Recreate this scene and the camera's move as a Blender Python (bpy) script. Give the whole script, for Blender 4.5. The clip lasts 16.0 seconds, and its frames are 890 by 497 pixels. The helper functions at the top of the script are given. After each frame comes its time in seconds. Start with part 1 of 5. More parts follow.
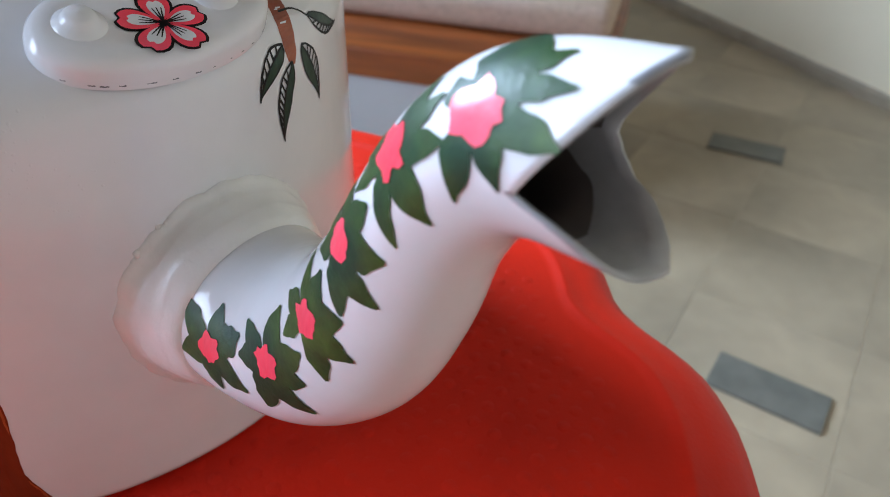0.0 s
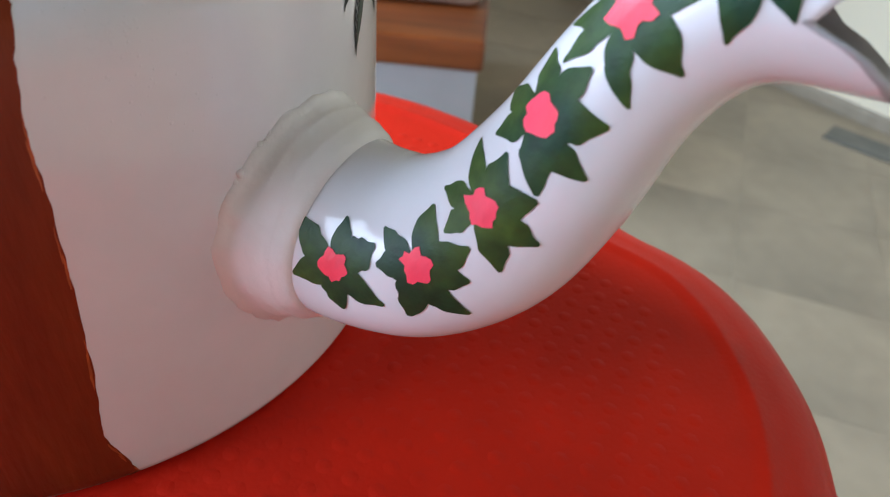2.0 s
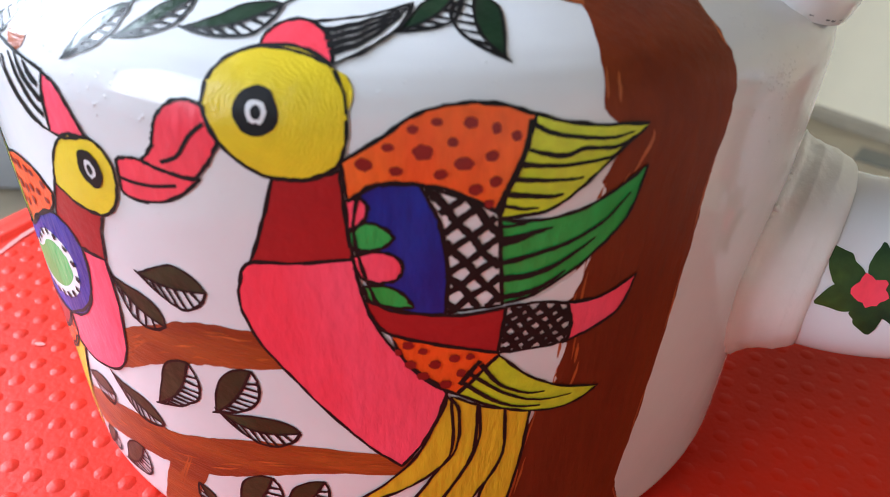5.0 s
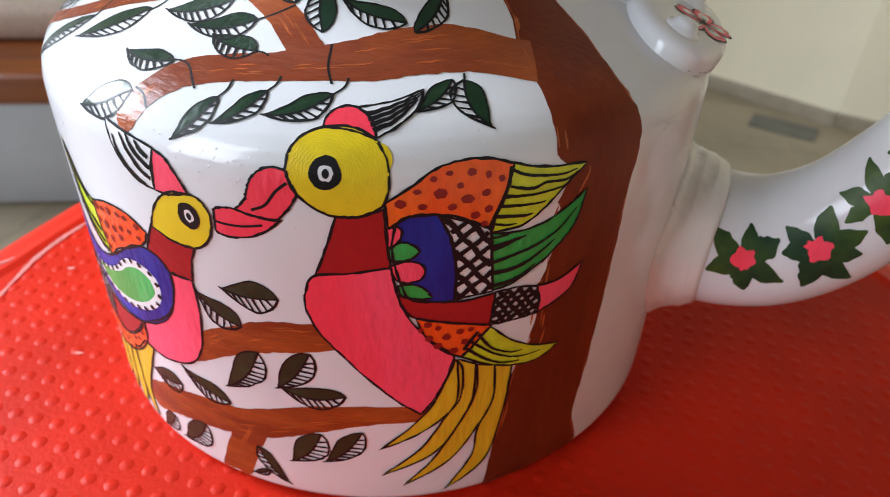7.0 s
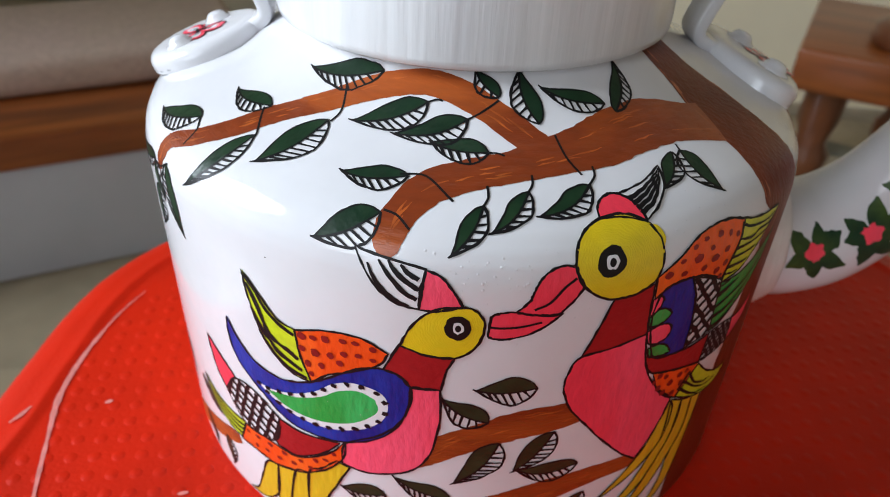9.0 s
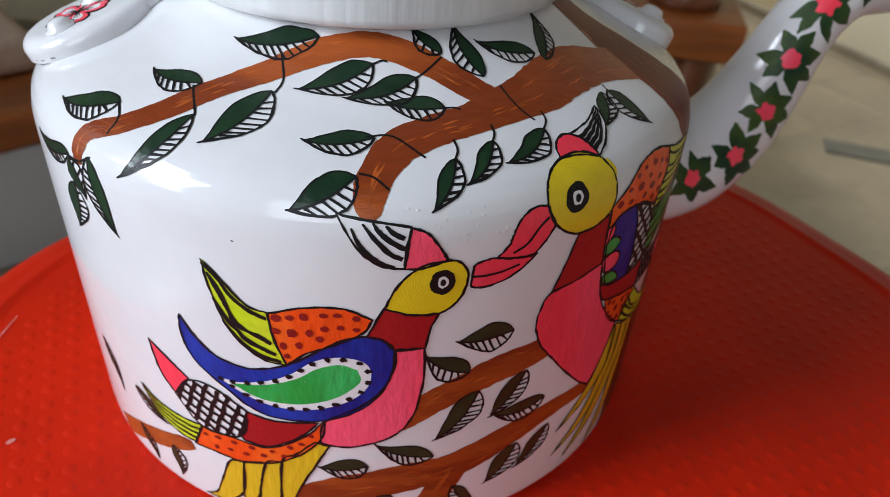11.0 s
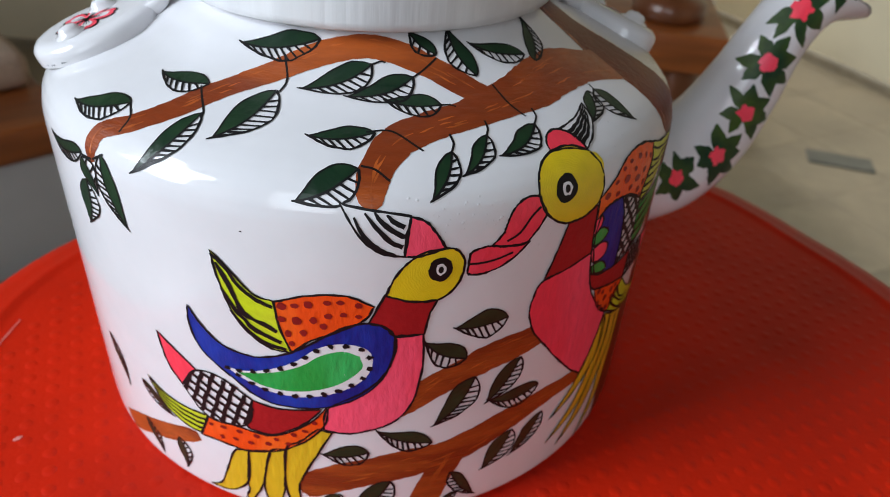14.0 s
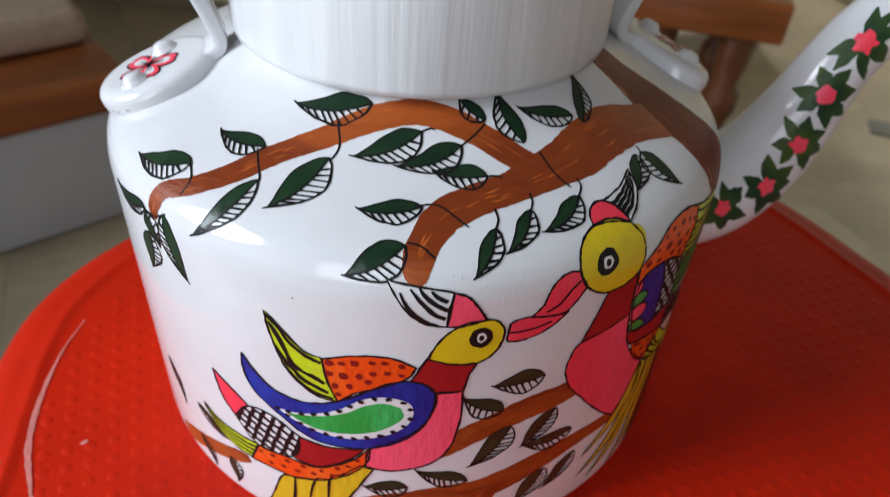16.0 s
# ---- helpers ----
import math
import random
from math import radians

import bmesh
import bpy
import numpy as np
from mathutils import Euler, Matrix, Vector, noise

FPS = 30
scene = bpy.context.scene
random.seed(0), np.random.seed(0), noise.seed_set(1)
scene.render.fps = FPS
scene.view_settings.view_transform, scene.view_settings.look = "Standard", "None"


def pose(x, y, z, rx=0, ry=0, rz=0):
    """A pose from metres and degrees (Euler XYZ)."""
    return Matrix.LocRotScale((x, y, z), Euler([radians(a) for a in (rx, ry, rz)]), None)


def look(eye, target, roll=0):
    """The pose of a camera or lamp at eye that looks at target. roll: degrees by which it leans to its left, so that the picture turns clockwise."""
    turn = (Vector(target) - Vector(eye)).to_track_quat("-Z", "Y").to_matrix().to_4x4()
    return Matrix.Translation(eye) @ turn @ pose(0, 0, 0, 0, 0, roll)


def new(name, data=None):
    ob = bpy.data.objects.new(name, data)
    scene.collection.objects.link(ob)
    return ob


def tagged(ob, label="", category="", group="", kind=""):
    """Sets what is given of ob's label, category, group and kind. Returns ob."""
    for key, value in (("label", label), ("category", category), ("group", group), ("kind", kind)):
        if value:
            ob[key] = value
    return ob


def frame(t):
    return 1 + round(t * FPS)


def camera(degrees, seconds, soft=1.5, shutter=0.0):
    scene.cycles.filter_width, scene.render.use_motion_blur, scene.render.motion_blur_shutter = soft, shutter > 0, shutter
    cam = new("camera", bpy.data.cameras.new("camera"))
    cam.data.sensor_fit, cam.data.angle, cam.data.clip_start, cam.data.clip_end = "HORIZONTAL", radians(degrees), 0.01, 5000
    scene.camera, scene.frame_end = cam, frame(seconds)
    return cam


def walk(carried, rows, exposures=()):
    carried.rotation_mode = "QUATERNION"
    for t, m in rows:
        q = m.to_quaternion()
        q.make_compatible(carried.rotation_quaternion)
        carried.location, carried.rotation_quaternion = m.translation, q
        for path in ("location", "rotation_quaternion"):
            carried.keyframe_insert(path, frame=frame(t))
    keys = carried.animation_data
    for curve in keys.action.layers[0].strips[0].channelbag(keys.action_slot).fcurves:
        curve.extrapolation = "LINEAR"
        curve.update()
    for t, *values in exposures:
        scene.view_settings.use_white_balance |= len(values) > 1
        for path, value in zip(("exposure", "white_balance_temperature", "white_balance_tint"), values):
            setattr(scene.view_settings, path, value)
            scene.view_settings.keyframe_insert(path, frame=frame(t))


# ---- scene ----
from mathutils.bvhtree import BVHTree

# ---- camera and its path ----
cam = camera(63.67, 16.0, soft=0.7, shutter=0.2)
walk(cam, [
    (0.0, pose(0.2202, -0.0057, 0.1572, 52.98, -1.28, 56.66)),
    (0.5, pose(0.2115, -0.0216, 0.1545, 52.97, -3.02, 51.30)),
    (1.0, pose(0.2097, -0.0281, 0.1536, 52.93, -3.71, 48.14)),
    (1.5, pose(0.1995, -0.0469, 0.1539, 52.47, -4.68, 44.64)),
    (2.0, pose(0.1949, -0.0509, 0.1425, 51.76, -4.07, 44.68)),
    (2.5, pose(0.1753, -0.0725, 0.1332, 54.49, -4.23, 41.80)),
    (3.0, pose(0.1523, -0.0995, 0.1387, 54.45, -4.64, 40.46)),
    (3.5, pose(0.1404, -0.1119, 0.1413, 54.26, -4.04, 39.49)),
    (4.0, pose(0.1306, -0.1227, 0.1425, 53.71, -3.33, 40.40)),
    (4.5, pose(0.1213, -0.1255, 0.1376, 55.00, -1.94, 41.44)),
    (4.7, pose(0.1194, -0.1241, 0.1369, 55.40, -1.88, 41.84)),
    (6.8, pose(0.1326, -0.1579, 0.1629, 54.54, -2.09, 35.99)),
    (7.0, pose(0.1282, -0.1619, 0.1667, 54.11, -2.09, 34.39)),
    (7.5, pose(0.1157, -0.1790, 0.1659, 53.40, -2.49, 32.21)),
    (8.0, pose(0.1100, -0.1781, 0.1768, 53.47, -2.19, 28.72)),
    (8.5, pose(0.0714, -0.1856, 0.1766, 55.43, -2.26, 20.21)),
    (9.0, pose(0.0400, -0.1958, 0.1797, 55.18, -2.19, 14.66)),
    (9.2, pose(0.0389, -0.1993, 0.1748, 54.50, -2.27, 12.71)),
    (11.5, pose(0.0063, -0.2070, 0.1751, 54.63, -3.73, -3.36)),
    (12.0, pose(0.0068, -0.2173, 0.1817, 55.54, -3.66, -3.97)),
    (12.5, pose(0.0157, -0.2273, 0.1887, 57.01, -3.35, -2.93)),
    (13.0, pose(0.0147, -0.2238, 0.1869, 57.03, -3.32, -2.72)),
    (13.5, pose(0.0097, -0.2163, 0.1898, 56.62, -3.08, -2.18)),
    (14.0, pose(0.0080, -0.2135, 0.1748, 55.82, -3.60, -2.60)),
    (14.5, pose(0.0078, -0.2190, 0.1770, 55.30, -3.27, -1.48)),
    (15.0, pose(0.0057, -0.2171, 0.1758, 54.36, -3.83, -0.78)),
    (15.5, pose(0.0050, -0.2092, 0.1739, 53.22, -3.14, -0.04)),
    (16.0, pose(0.0065, -0.2021, 0.1997, 51.39, -3.25, 1.39)),
], exposures=[(0.0, 1.44, 5350.0, 10.0), (1.5, 1.34, 5350.0, 10.0), (2.5, 1.56, 5600.0, 10.0), (3.5, 1.66, 5850.0, 10.0), (4.7, 1.36, 5850.0, 10.0), (7.0, 0.92, 6250.0, 10.0), (9.0, 0.36, 6350.0, 10.0), (11.5, 0.02, 6350.0, 10.0), (16.0, 0.06, 6350.0, 10.0)])

# ---- light and exposure ----
cam.data.dof.use_dof = True
cam.data.dof.focus_distance = 0.142
cam.data.dof.aperture_fstop = 22.0

world = bpy.data.worlds.new("world")
scene.world = world
world.use_nodes = True
wn = world.node_tree
sky = wn.nodes.new("ShaderNodeTexSky")
sky.sky_type, sky.sun_disc = "NISHITA", False
sky.sun_elevation, sky.sun_rotation = radians(38), radians(-80)
wn.links.new(sky.outputs[0], wn.nodes["Background"].inputs[0])
wn.nodes["Background"].inputs[1].default_value = 0.06


def area_lamp(name, place, target, width, height, watts, rgb, spread):
    data = bpy.data.lights.new(name, "AREA")
    data.shape, data.size, data.size_y, data.energy, data.color = "RECTANGLE", width, height, watts, rgb
    data.spread = radians(spread)
    ob = new(name, data)
    ob.matrix_world = look(place, target)
    return ob


area_lamp("window_daylight", (-2.02, -0.75, 1.15), (0.4, -0.3, 0.0), 1.0, 1.1, 15.5, (0.84, 0.92, 1.0), 80)
# unseen fill from the south, added to light the kettle's front and spout
area_lamp("doorway_daylight", (-0.8, -2.32, 0.95), (0.0, 0.0, 0.2), 0.95, 1.9, 6.2, (0.86, 0.93, 1.0), 95)
# unseen fill, added to brighten the east wall and nearby floor
area_lamp("passage_daylight", (0.70, 2.64, 1.0), (1.1, 1.3, -0.2), 0.18, 1.7, 3.3, (0.95, 0.97, 1.0), 46)


# ---- materials ----
def material(name, rgb, rough=0.5, vary=0.1, scale=40.0, bump=0.0, bump_scale=200.0, stretch=(1, 1, 1), coat=0.0, metal=0.0,
             second=None, second_scale=6.0, second_amount=0.35, spec=0.5):
    m = bpy.data.materials.new(name)
    m.use_nodes = True
    nt = m.node_tree
    bsdf = nt.nodes["Principled BSDF"]
    tc = nt.nodes.new("ShaderNodeTexCoord")
    mp = nt.nodes.new("ShaderNodeMapping")
    mp.inputs["Scale"].default_value = stretch
    nt.links.new(tc.outputs["Object"], mp.inputs["Vector"])
    fine = nt.nodes.new("ShaderNodeTexNoise")
    fine.inputs["Scale"].default_value, fine.inputs["Detail"].default_value = scale, 5
    nt.links.new(mp.outputs[0], fine.inputs["Vector"])
    ramp = nt.nodes.new("ShaderNodeMapRange")
    ramp.inputs[1].default_value, ramp.inputs[2].default_value = 0.3, 0.7
    ramp.inputs[3].default_value, ramp.inputs[4].default_value = 1 - vary, 1 + vary
    nt.links.new(fine.outputs[0], ramp.inputs[0])
    base = nt.nodes.new("ShaderNodeMix")
    base.data_type = "RGBA"
    base.inputs[6].default_value = (*rgb, 1)
    base.inputs[7].default_value = (*(second or rgb), 1)
    broad = nt.nodes.new("ShaderNodeTexNoise")
    broad.inputs["Scale"].default_value, broad.inputs["Detail"].default_value = second_scale, 3
    nt.links.new(mp.outputs[0], broad.inputs["Vector"])
    amount = nt.nodes.new("ShaderNodeMapRange")
    amount.inputs[1].default_value, amount.inputs[2].default_value = 0.42, 0.68
    amount.inputs[3].default_value, amount.inputs[4].default_value = 0.0, second_amount if second else 0.0
    nt.links.new(broad.outputs[0], amount.inputs[0])
    nt.links.new(amount.outputs[0], base.inputs[0])
    mul = nt.nodes.new("ShaderNodeVectorMath")
    mul.operation = "SCALE"
    nt.links.new(base.outputs[2], mul.inputs[0])
    nt.links.new(ramp.outputs[0], mul.inputs["Scale"])
    nt.links.new(mul.outputs[0], bsdf.inputs["Base Color"])
    bsdf.inputs["Roughness"].default_value = rough
    bsdf.inputs["Metallic"].default_value = metal
    bsdf.inputs["Coat Weight"].default_value = coat
    bsdf.inputs["Coat Roughness"].default_value = 0.12
    bsdf.inputs["Specular IOR Level"].default_value = spec
    if bump:
        relief = nt.nodes.new("ShaderNodeTexNoise")
        relief.inputs["Scale"].default_value, relief.inputs["Detail"].default_value = bump_scale, 4
        nt.links.new(mp.outputs[0], relief.inputs["Vector"])
        b = nt.nodes.new("ShaderNodeBump")
        b.inputs["Strength"].default_value, b.inputs["Distance"].default_value = bump, 0.0006
        nt.links.new(relief.outputs[0], b.inputs["Height"])
        nt.links.new(b.outputs[0], bsdf.inputs["Normal"])
    return m


ENAMEL = material("white_enamel_paint", (0.76, 0.755, 0.775), 0.09, 0.03, 60, 0.10, 150, coat=0.0, second=(0.70, 0.69, 0.71), second_scale=14)
LID_PAINT = material("brushed_white_paint", (0.80, 0.80, 0.81), 0.28, 0.09, 40, 0.7, 90, stretch=(2.2, 2.2, 0.12), coat=0.45, second=(0.58, 0.56, 0.58), second_scale=17, second_amount=0.6)
CRUST = material("thick_white_paint", (0.88, 0.87, 0.86), 0.34, 0.03, 90, 0.75, 220, coat=0.3, second=(0.80, 0.78, 0.75), second_scale=40, second_amount=0.5)
BARE = material("dull_bare_aluminium", (0.42, 0.42, 0.44), 0.55, 0.2, 90, 0.3, 300, metal=0.45)
CHIP = material("grey_chipped_edge", (0.16, 0.17, 0.19), 0.5, 0.3, 200)
# dark colour stands in for the shade deep inside the spout's mouth
MOUTH_SHADE = material("shade_darkened_metal", (0.10, 0.085, 0.08), 0.6, 0.25, 50)
PAINT = {
    "yellow": material("yellow_paint", (0.78, 0.57, 0.010), 0.36, 0.06, 560, 0.6, 700, stretch=(1, 1, 0.5), coat=0.28, spec=0.4, second=(0.82, 0.66, 0.03), second_scale=60),
    "ochre": material("ochre_paint", (0.70, 0.48, 0.015), 0.38, 0.07, 560, 0.5, 700, stretch=(1, 1, 0.25), coat=0.2, second=(0.60, 0.36, 0.01), second_scale=110),
    "pink": material("fluorescent_pink_paint", (0.95, 0.048, 0.088), 0.42, 0.05, 620, 0.45, 600, stretch=(1, 1, 0.35), coat=0.28, spec=0.4, second=(1.0, 0.12, 0.22), second_scale=38, second_amount=0.7),
    "crimson": material("dark_red_paint", (0.36, 0.009, 0.012), 0.45, 0.05, 480, 0.3, 600, coat=0.15, second=(0.46, 0.016, 0.016), second_scale=60, spec=0.35),
    "blue": material("ultramarine_paint", (0.002, 0.016, 0.22), 0.40, 0.14, 640, 0.45, 600, stretch=(1, 1, 0.35), coat=0.1, spec=0.3, second=(0.006, 0.065, 0.50), second_scale=90, second_amount=0.55),
    "green": material("emerald_paint", (0.006, 0.33, 0.05), 0.38, 0.08, 560, 0.5, 600, stretch=(1, 1, 0.4), coat=0.28, spec=0.4, second=(0.04, 0.52, 0.14), second_scale=70, second_amount=0.6),
    "orange": material("orange_paint", (0.86, 0.075, 0.004), 0.40, 0.07, 620, 0.5, 600, stretch=(1, 1, 0.4), coat=0.28, spec=0.4, second=(0.95, 0.20, 0.02), second_scale=60, second_amount=0.6),
    "lime": material("lime_paint", (0.55, 0.66, 0.010), 0.40, 0.10, 480, 0.22, 1200, coat=0.15, second=(0.70, 0.66, 0.05), second_scale=70),
    "maroon": material("maroon_paint", (0.24, 0.008, 0.007), 0.40, 0.15, 200, 0.3, 350),
    "black": material("black_marker", (0.008, 0.007, 0.008), 0.45, 0.15, 220, 0.15, 380, spec=0.25),
    "white": material("white_paint", (0.76, 0.755, 0.775), 0.34, 0.04, 120, 0.25, 300, coat=0.2),
    "brown": material("brown_paint", (0.22, 0.037, 0.008), 0.33, 0.1, 420, 0.35, 600, stretch=(0.5, 0.5, 3.2), coat=0.2, spec=0.45, second=(0.50, 0.11, 0.016), second_scale=48, second_amount=0.7),
    "bark": material("dark_brown_paint", (0.16, 0.025, 0.008), 0.36, 0.08, 300, 0.3, 500, stretch=(1.5, 1.5, 0.3), coat=0.0, spec=0.18, second=(0.26, 0.045, 0.009), second_scale=34, second_amount=0.6),
    "leaf": material("leaf_green_paint", (0.007, 0.028, 0.012), 0.34, 0.15, 200, 0.4, 300, coat=0.1, spec=0.35, second=(0.030, 0.070, 0.028), second_scale=90, second_amount=0.4),
    "foliage": material("spout_leaf_paint", (0.009, 0.040, 0.015), 0.46, 0.22, 380, 0.16, 1100, coat=0.0, spec=0.35, second=(0.09, 0.145, 0.010), second_scale=65, second_amount=0.5),
    "rust": material("rust_brush_stroke", (0.46, 0.10, 0.016), 0.35, 0.25, 200, 0.6, 300, coat=0.15, second=(0.30, 0.058, 0.010), second_scale=160, second_amount=0.9),
}
PLASTIC = material("red_moulded_plastic", (0.62, 0.016, 0.0015), 0.46, 0.08, 30, 0.25, 700, coat=0.0, second=(0.52, 0.013, 0.002), second_scale=9, second_amount=0.7, spec=0.2)
MARBLE = material("grey_marble_tile", (0.36, 0.295, 0.195), 0.28, 0.12, 14, 0.05, 60, second=(0.26, 0.215, 0.145), second_scale=5.0, second_amount=0.8)
SLATE = material("dark_green_stone_inset", (0.12, 0.12, 0.10), 0.35, 0.18, 30, second=(0.16, 0.15, 0.12), second_scale=8)
GROUT = material("cement_joint", (0.40, 0.335, 0.235), 0.8, 0.15, 80)
# brown for unseen walls, picked to cut light bounced onto the kettle
BOUNCE_CUT = material("bounce_cutting_brown", (0.34, 0.27, 0.20), 0.6, 0.06, 8, 0.1, 90, second=(0.30, 0.235, 0.17), second_scale=1.5)
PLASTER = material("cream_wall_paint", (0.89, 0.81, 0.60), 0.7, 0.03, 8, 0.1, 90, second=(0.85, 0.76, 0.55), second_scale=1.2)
tint = MARBLE.node_tree.nodes.new("ShaderNodeObjectInfo")
spread = MARBLE.node_tree.nodes.new("ShaderNodeMapRange")
spread.inputs[3].default_value, spread.inputs[4].default_value = 0.93, 1.05
shade = MARBLE.node_tree.nodes.new("ShaderNodeVectorMath")
shade.operation = "SCALE"
MARBLE.node_tree.links.new(tint.outputs["Random"], spread.inputs[0])
MARBLE.node_tree.links.new(spread.outputs[0], shade.inputs["Scale"])
MARBLE.node_tree.links.new(MARBLE.node_tree.nodes["Principled BSDF"].inputs["Base Color"].links[0].from_socket, shade.inputs[0])
MARBLE.node_tree.links.new(shade.outputs[0], MARBLE.node_tree.nodes["Principled BSDF"].inputs["Base Color"])
SKIRT = material("skirting_stone", (0.34, 0.29, 0.21), 0.4, 0.12, 25)
CEIL = material("white_ceiling_paint", (0.48, 0.46, 0.43), 0.8, 0.03, 6)
WOOD = material("polished_brown_wood", (0.26, 0.070, 0.013), 0.36, 0.30, 22, 0.1, 60, stretch=(0.25, 2.5, 2.5), coat=0.2, second=(0.14, 0.033, 0.007), second_scale=9, second_amount=0.8)
DARKWOOD = material("dark_turned_wood", (0.13, 0.040, 0.014), 0.34, 0.25, 25, 0.1, 60, coat=0.3, second=(0.20, 0.07, 0.02), second_scale=10)
CUSHION = material("beige_cushion_cloth", (0.50, 0.385, 0.30), 0.9, 0.12, 120, 0.3, 900, second=(0.52, 0.38, 0.32), second_scale=5, second_amount=0.7)
UNDER_BENCH_GREY = material("pale_under_bench_grey", (0.47, 0.49, 0.52), 0.25, 0.06, 8, coat=0.3, second=(0.39, 0.41, 0.44), second_scale=3)
STEEL = material("polished_steel", (0.62, 0.60, 0.56), 0.22, 0.08, 40, metal=1.0)


def swirl(m, centre, spacing, strength):
    """Rings of brush relief round a centre, over the relief that the paint already has."""
    nt = m.node_tree
    bsdf = nt.nodes["Principled BSDF"]
    tc = nt.nodes.new("ShaderNodeTexCoord")
    mp = nt.nodes.new("ShaderNodeMapping")
    mp.inputs["Location"].default_value = [-c for c in centre]
    wave = nt.nodes.new("ShaderNodeTexWave")
    wave.wave_type, wave.rings_direction = "RINGS", "SPHERICAL"
    wave.inputs["Scale"].default_value = 0.314 / spacing
    wave.inputs["Distortion"].default_value, wave.inputs["Detail"].default_value, wave.inputs["Detail Scale"].default_value = 13.0, 3.0, 1.0
    b = nt.nodes.new("ShaderNodeBump")
    b.inputs["Strength"].default_value, b.inputs["Distance"].default_value = strength, 0.0003
    nt.links.new(tc.outputs["Object"], mp.inputs["Vector"])
    nt.links.new(mp.outputs[0], wave.inputs["Vector"])
    nt.links.new(wave.outputs["Fac"], b.inputs["Height"])
    old = bsdf.inputs["Normal"].links[0].from_socket
    nt.links.new(old, b.inputs["Normal"])
    nt.links.new(b.outputs[0], bsdf.inputs["Normal"])
    return m


# ---- mesh helpers ----
def part(name, bm, mat, parent=None, label="", smooth=True):
    me = bpy.data.meshes.new(name)
    bm.normal_update()
    bm.to_mesh(me)
    bm.free()
    for m in (mat if isinstance(mat, (list, tuple)) else [mat]):
        me.materials.append(m)
    if smooth:
        me.polygons.foreach_set("use_smooth", [True] * len(me.polygons))
    ob = new(name, me)
    if parent:
        ob.parent = parent
    if label:
        ob["label"] = label
    return ob


def thing(name, label, category, group="", kind=""):
    ob = new(name)
    ob.empty_display_size = 0.02
    return tagged(ob, label, category, group, kind)


def lathe(profile, steps=96, centre=(0, 0, 0)):
    bm = bmesh.new()
    rings = []
    for r, z in profile:
        rings.append([bm.verts.new((centre[0] + r * math.cos(2 * math.pi * k / steps), centre[1] + r * math.sin(2 * math.pi * k / steps), centre[2] + z))
                      for k in range(steps)])
    for a, b in zip(rings, rings[1:]):
        for k in range(steps):
            bm.faces.new((a[k], a[(k + 1) % steps], b[(k + 1) % steps], b[k]))
    return bm


def box(x0, y0, z0, x1, y1, z1, bevel=0.0, turn=None):
    bm = bmesh.new()
    bmesh.ops.create_cube(bm, size=1)
    bmesh.ops.scale(bm, vec=(x1 - x0, y1 - y0, z1 - z0), verts=bm.verts)
    bmesh.ops.translate(bm, vec=((x0 + x1) / 2, (y0 + y1) / 2, (z0 + z1) / 2), verts=bm.verts)
    if bevel:
        bmesh.ops.bevel(bm, geom=bm.edges[:], offset=bevel, segments=2, affect="EDGES", profile=0.5)
    if turn is not None:
        bm.transform(turn)
    return bm


def smooth_curve(points, per=6, closed=False):
    """Catmull-Rom through the points, each a tuple of any length."""
    p = [np.array(q, float) for q in points]
    n = len(p)
    out = []
    for i in range(n if closed else n - 1):
        a = p[i - 1] if closed or i > 0 else 2 * p[0] - p[1]
        b, c = p[i], p[(i + 1) % n]
        d = p[(i + 2) % n] if closed or i + 2 < n else 2 * p[-1] - p[-2]
        for k in range(per):
            t = k / per
            out.append(0.5 * (2 * b + (c - a) * t + (2 * a - 5 * b + 4 * c - d) * t * t + (3 * b - a - 3 * c + d) * t ** 3))
    if not closed:
        out.append(p[-1])
    return out


# ---- the painted surface of the pot: u runs round it and v up its profile, both in millimetres of the wall ----
PROFILE = [(80.0, -2.5), (86.5, -2.4), (89.2, -1.2), (90.3, 1.0), (90.5, 4.0), (90.5, 93.0), (90.3, 96.0), (89.6, 99.0), (88.2, 101.6), (86.0, 103.9), (83.0, 105.9),
           (79.0, 107.9), (74.0, 109.9), (69.0, 111.7), (63.6, 113.6), (58.0, 116.3), (53.0, 119.4), (48.0, 122.6)]
PR = np.array(PROFILE)
PV = np.concatenate([[0], np.cumsum(np.hypot(*np.diff(PR, axis=0).T))])
PV = PV - PV[5] + 93.0
seg = np.diff(PR, axis=0)
seg_n = np.stack([seg[:, 1], -seg[:, 0]], 1) / np.hypot(seg[:, 0], seg[:, 1])[:, None]
PN = np.vstack([seg_n[:1], (seg_n[:-1] + seg_n[1:]) / 2, seg_n[-1:]])
PN /= np.linalg.norm(PN, axis=1)[:, None]
MM = 1.58


def radius_at(v):
    return float(np.interp(v, PV, PR[:, 0]))


def on_pot(u, v, lift):
    a = radians(u / MM)
    r, z = np.interp(v, PV, PR[:, 0]), np.interp(v, PV, PR[:, 1])
    nr, nz = np.interp(v, PV, PN[:, 0]), np.interp(v, PV, PN[:, 1])
    r, z = r + nr * lift * 0.65, z + nz * lift * 0.65
    return Vector((r * math.cos(a), r * math.sin(a), z)) * 0.001


def flat_face(bm, pts):
    vs = [bm.verts.new((p[0], p[1], 0)) for p in pts]
    try:
        return bm.faces.new(vs)
    except ValueError:
        return None


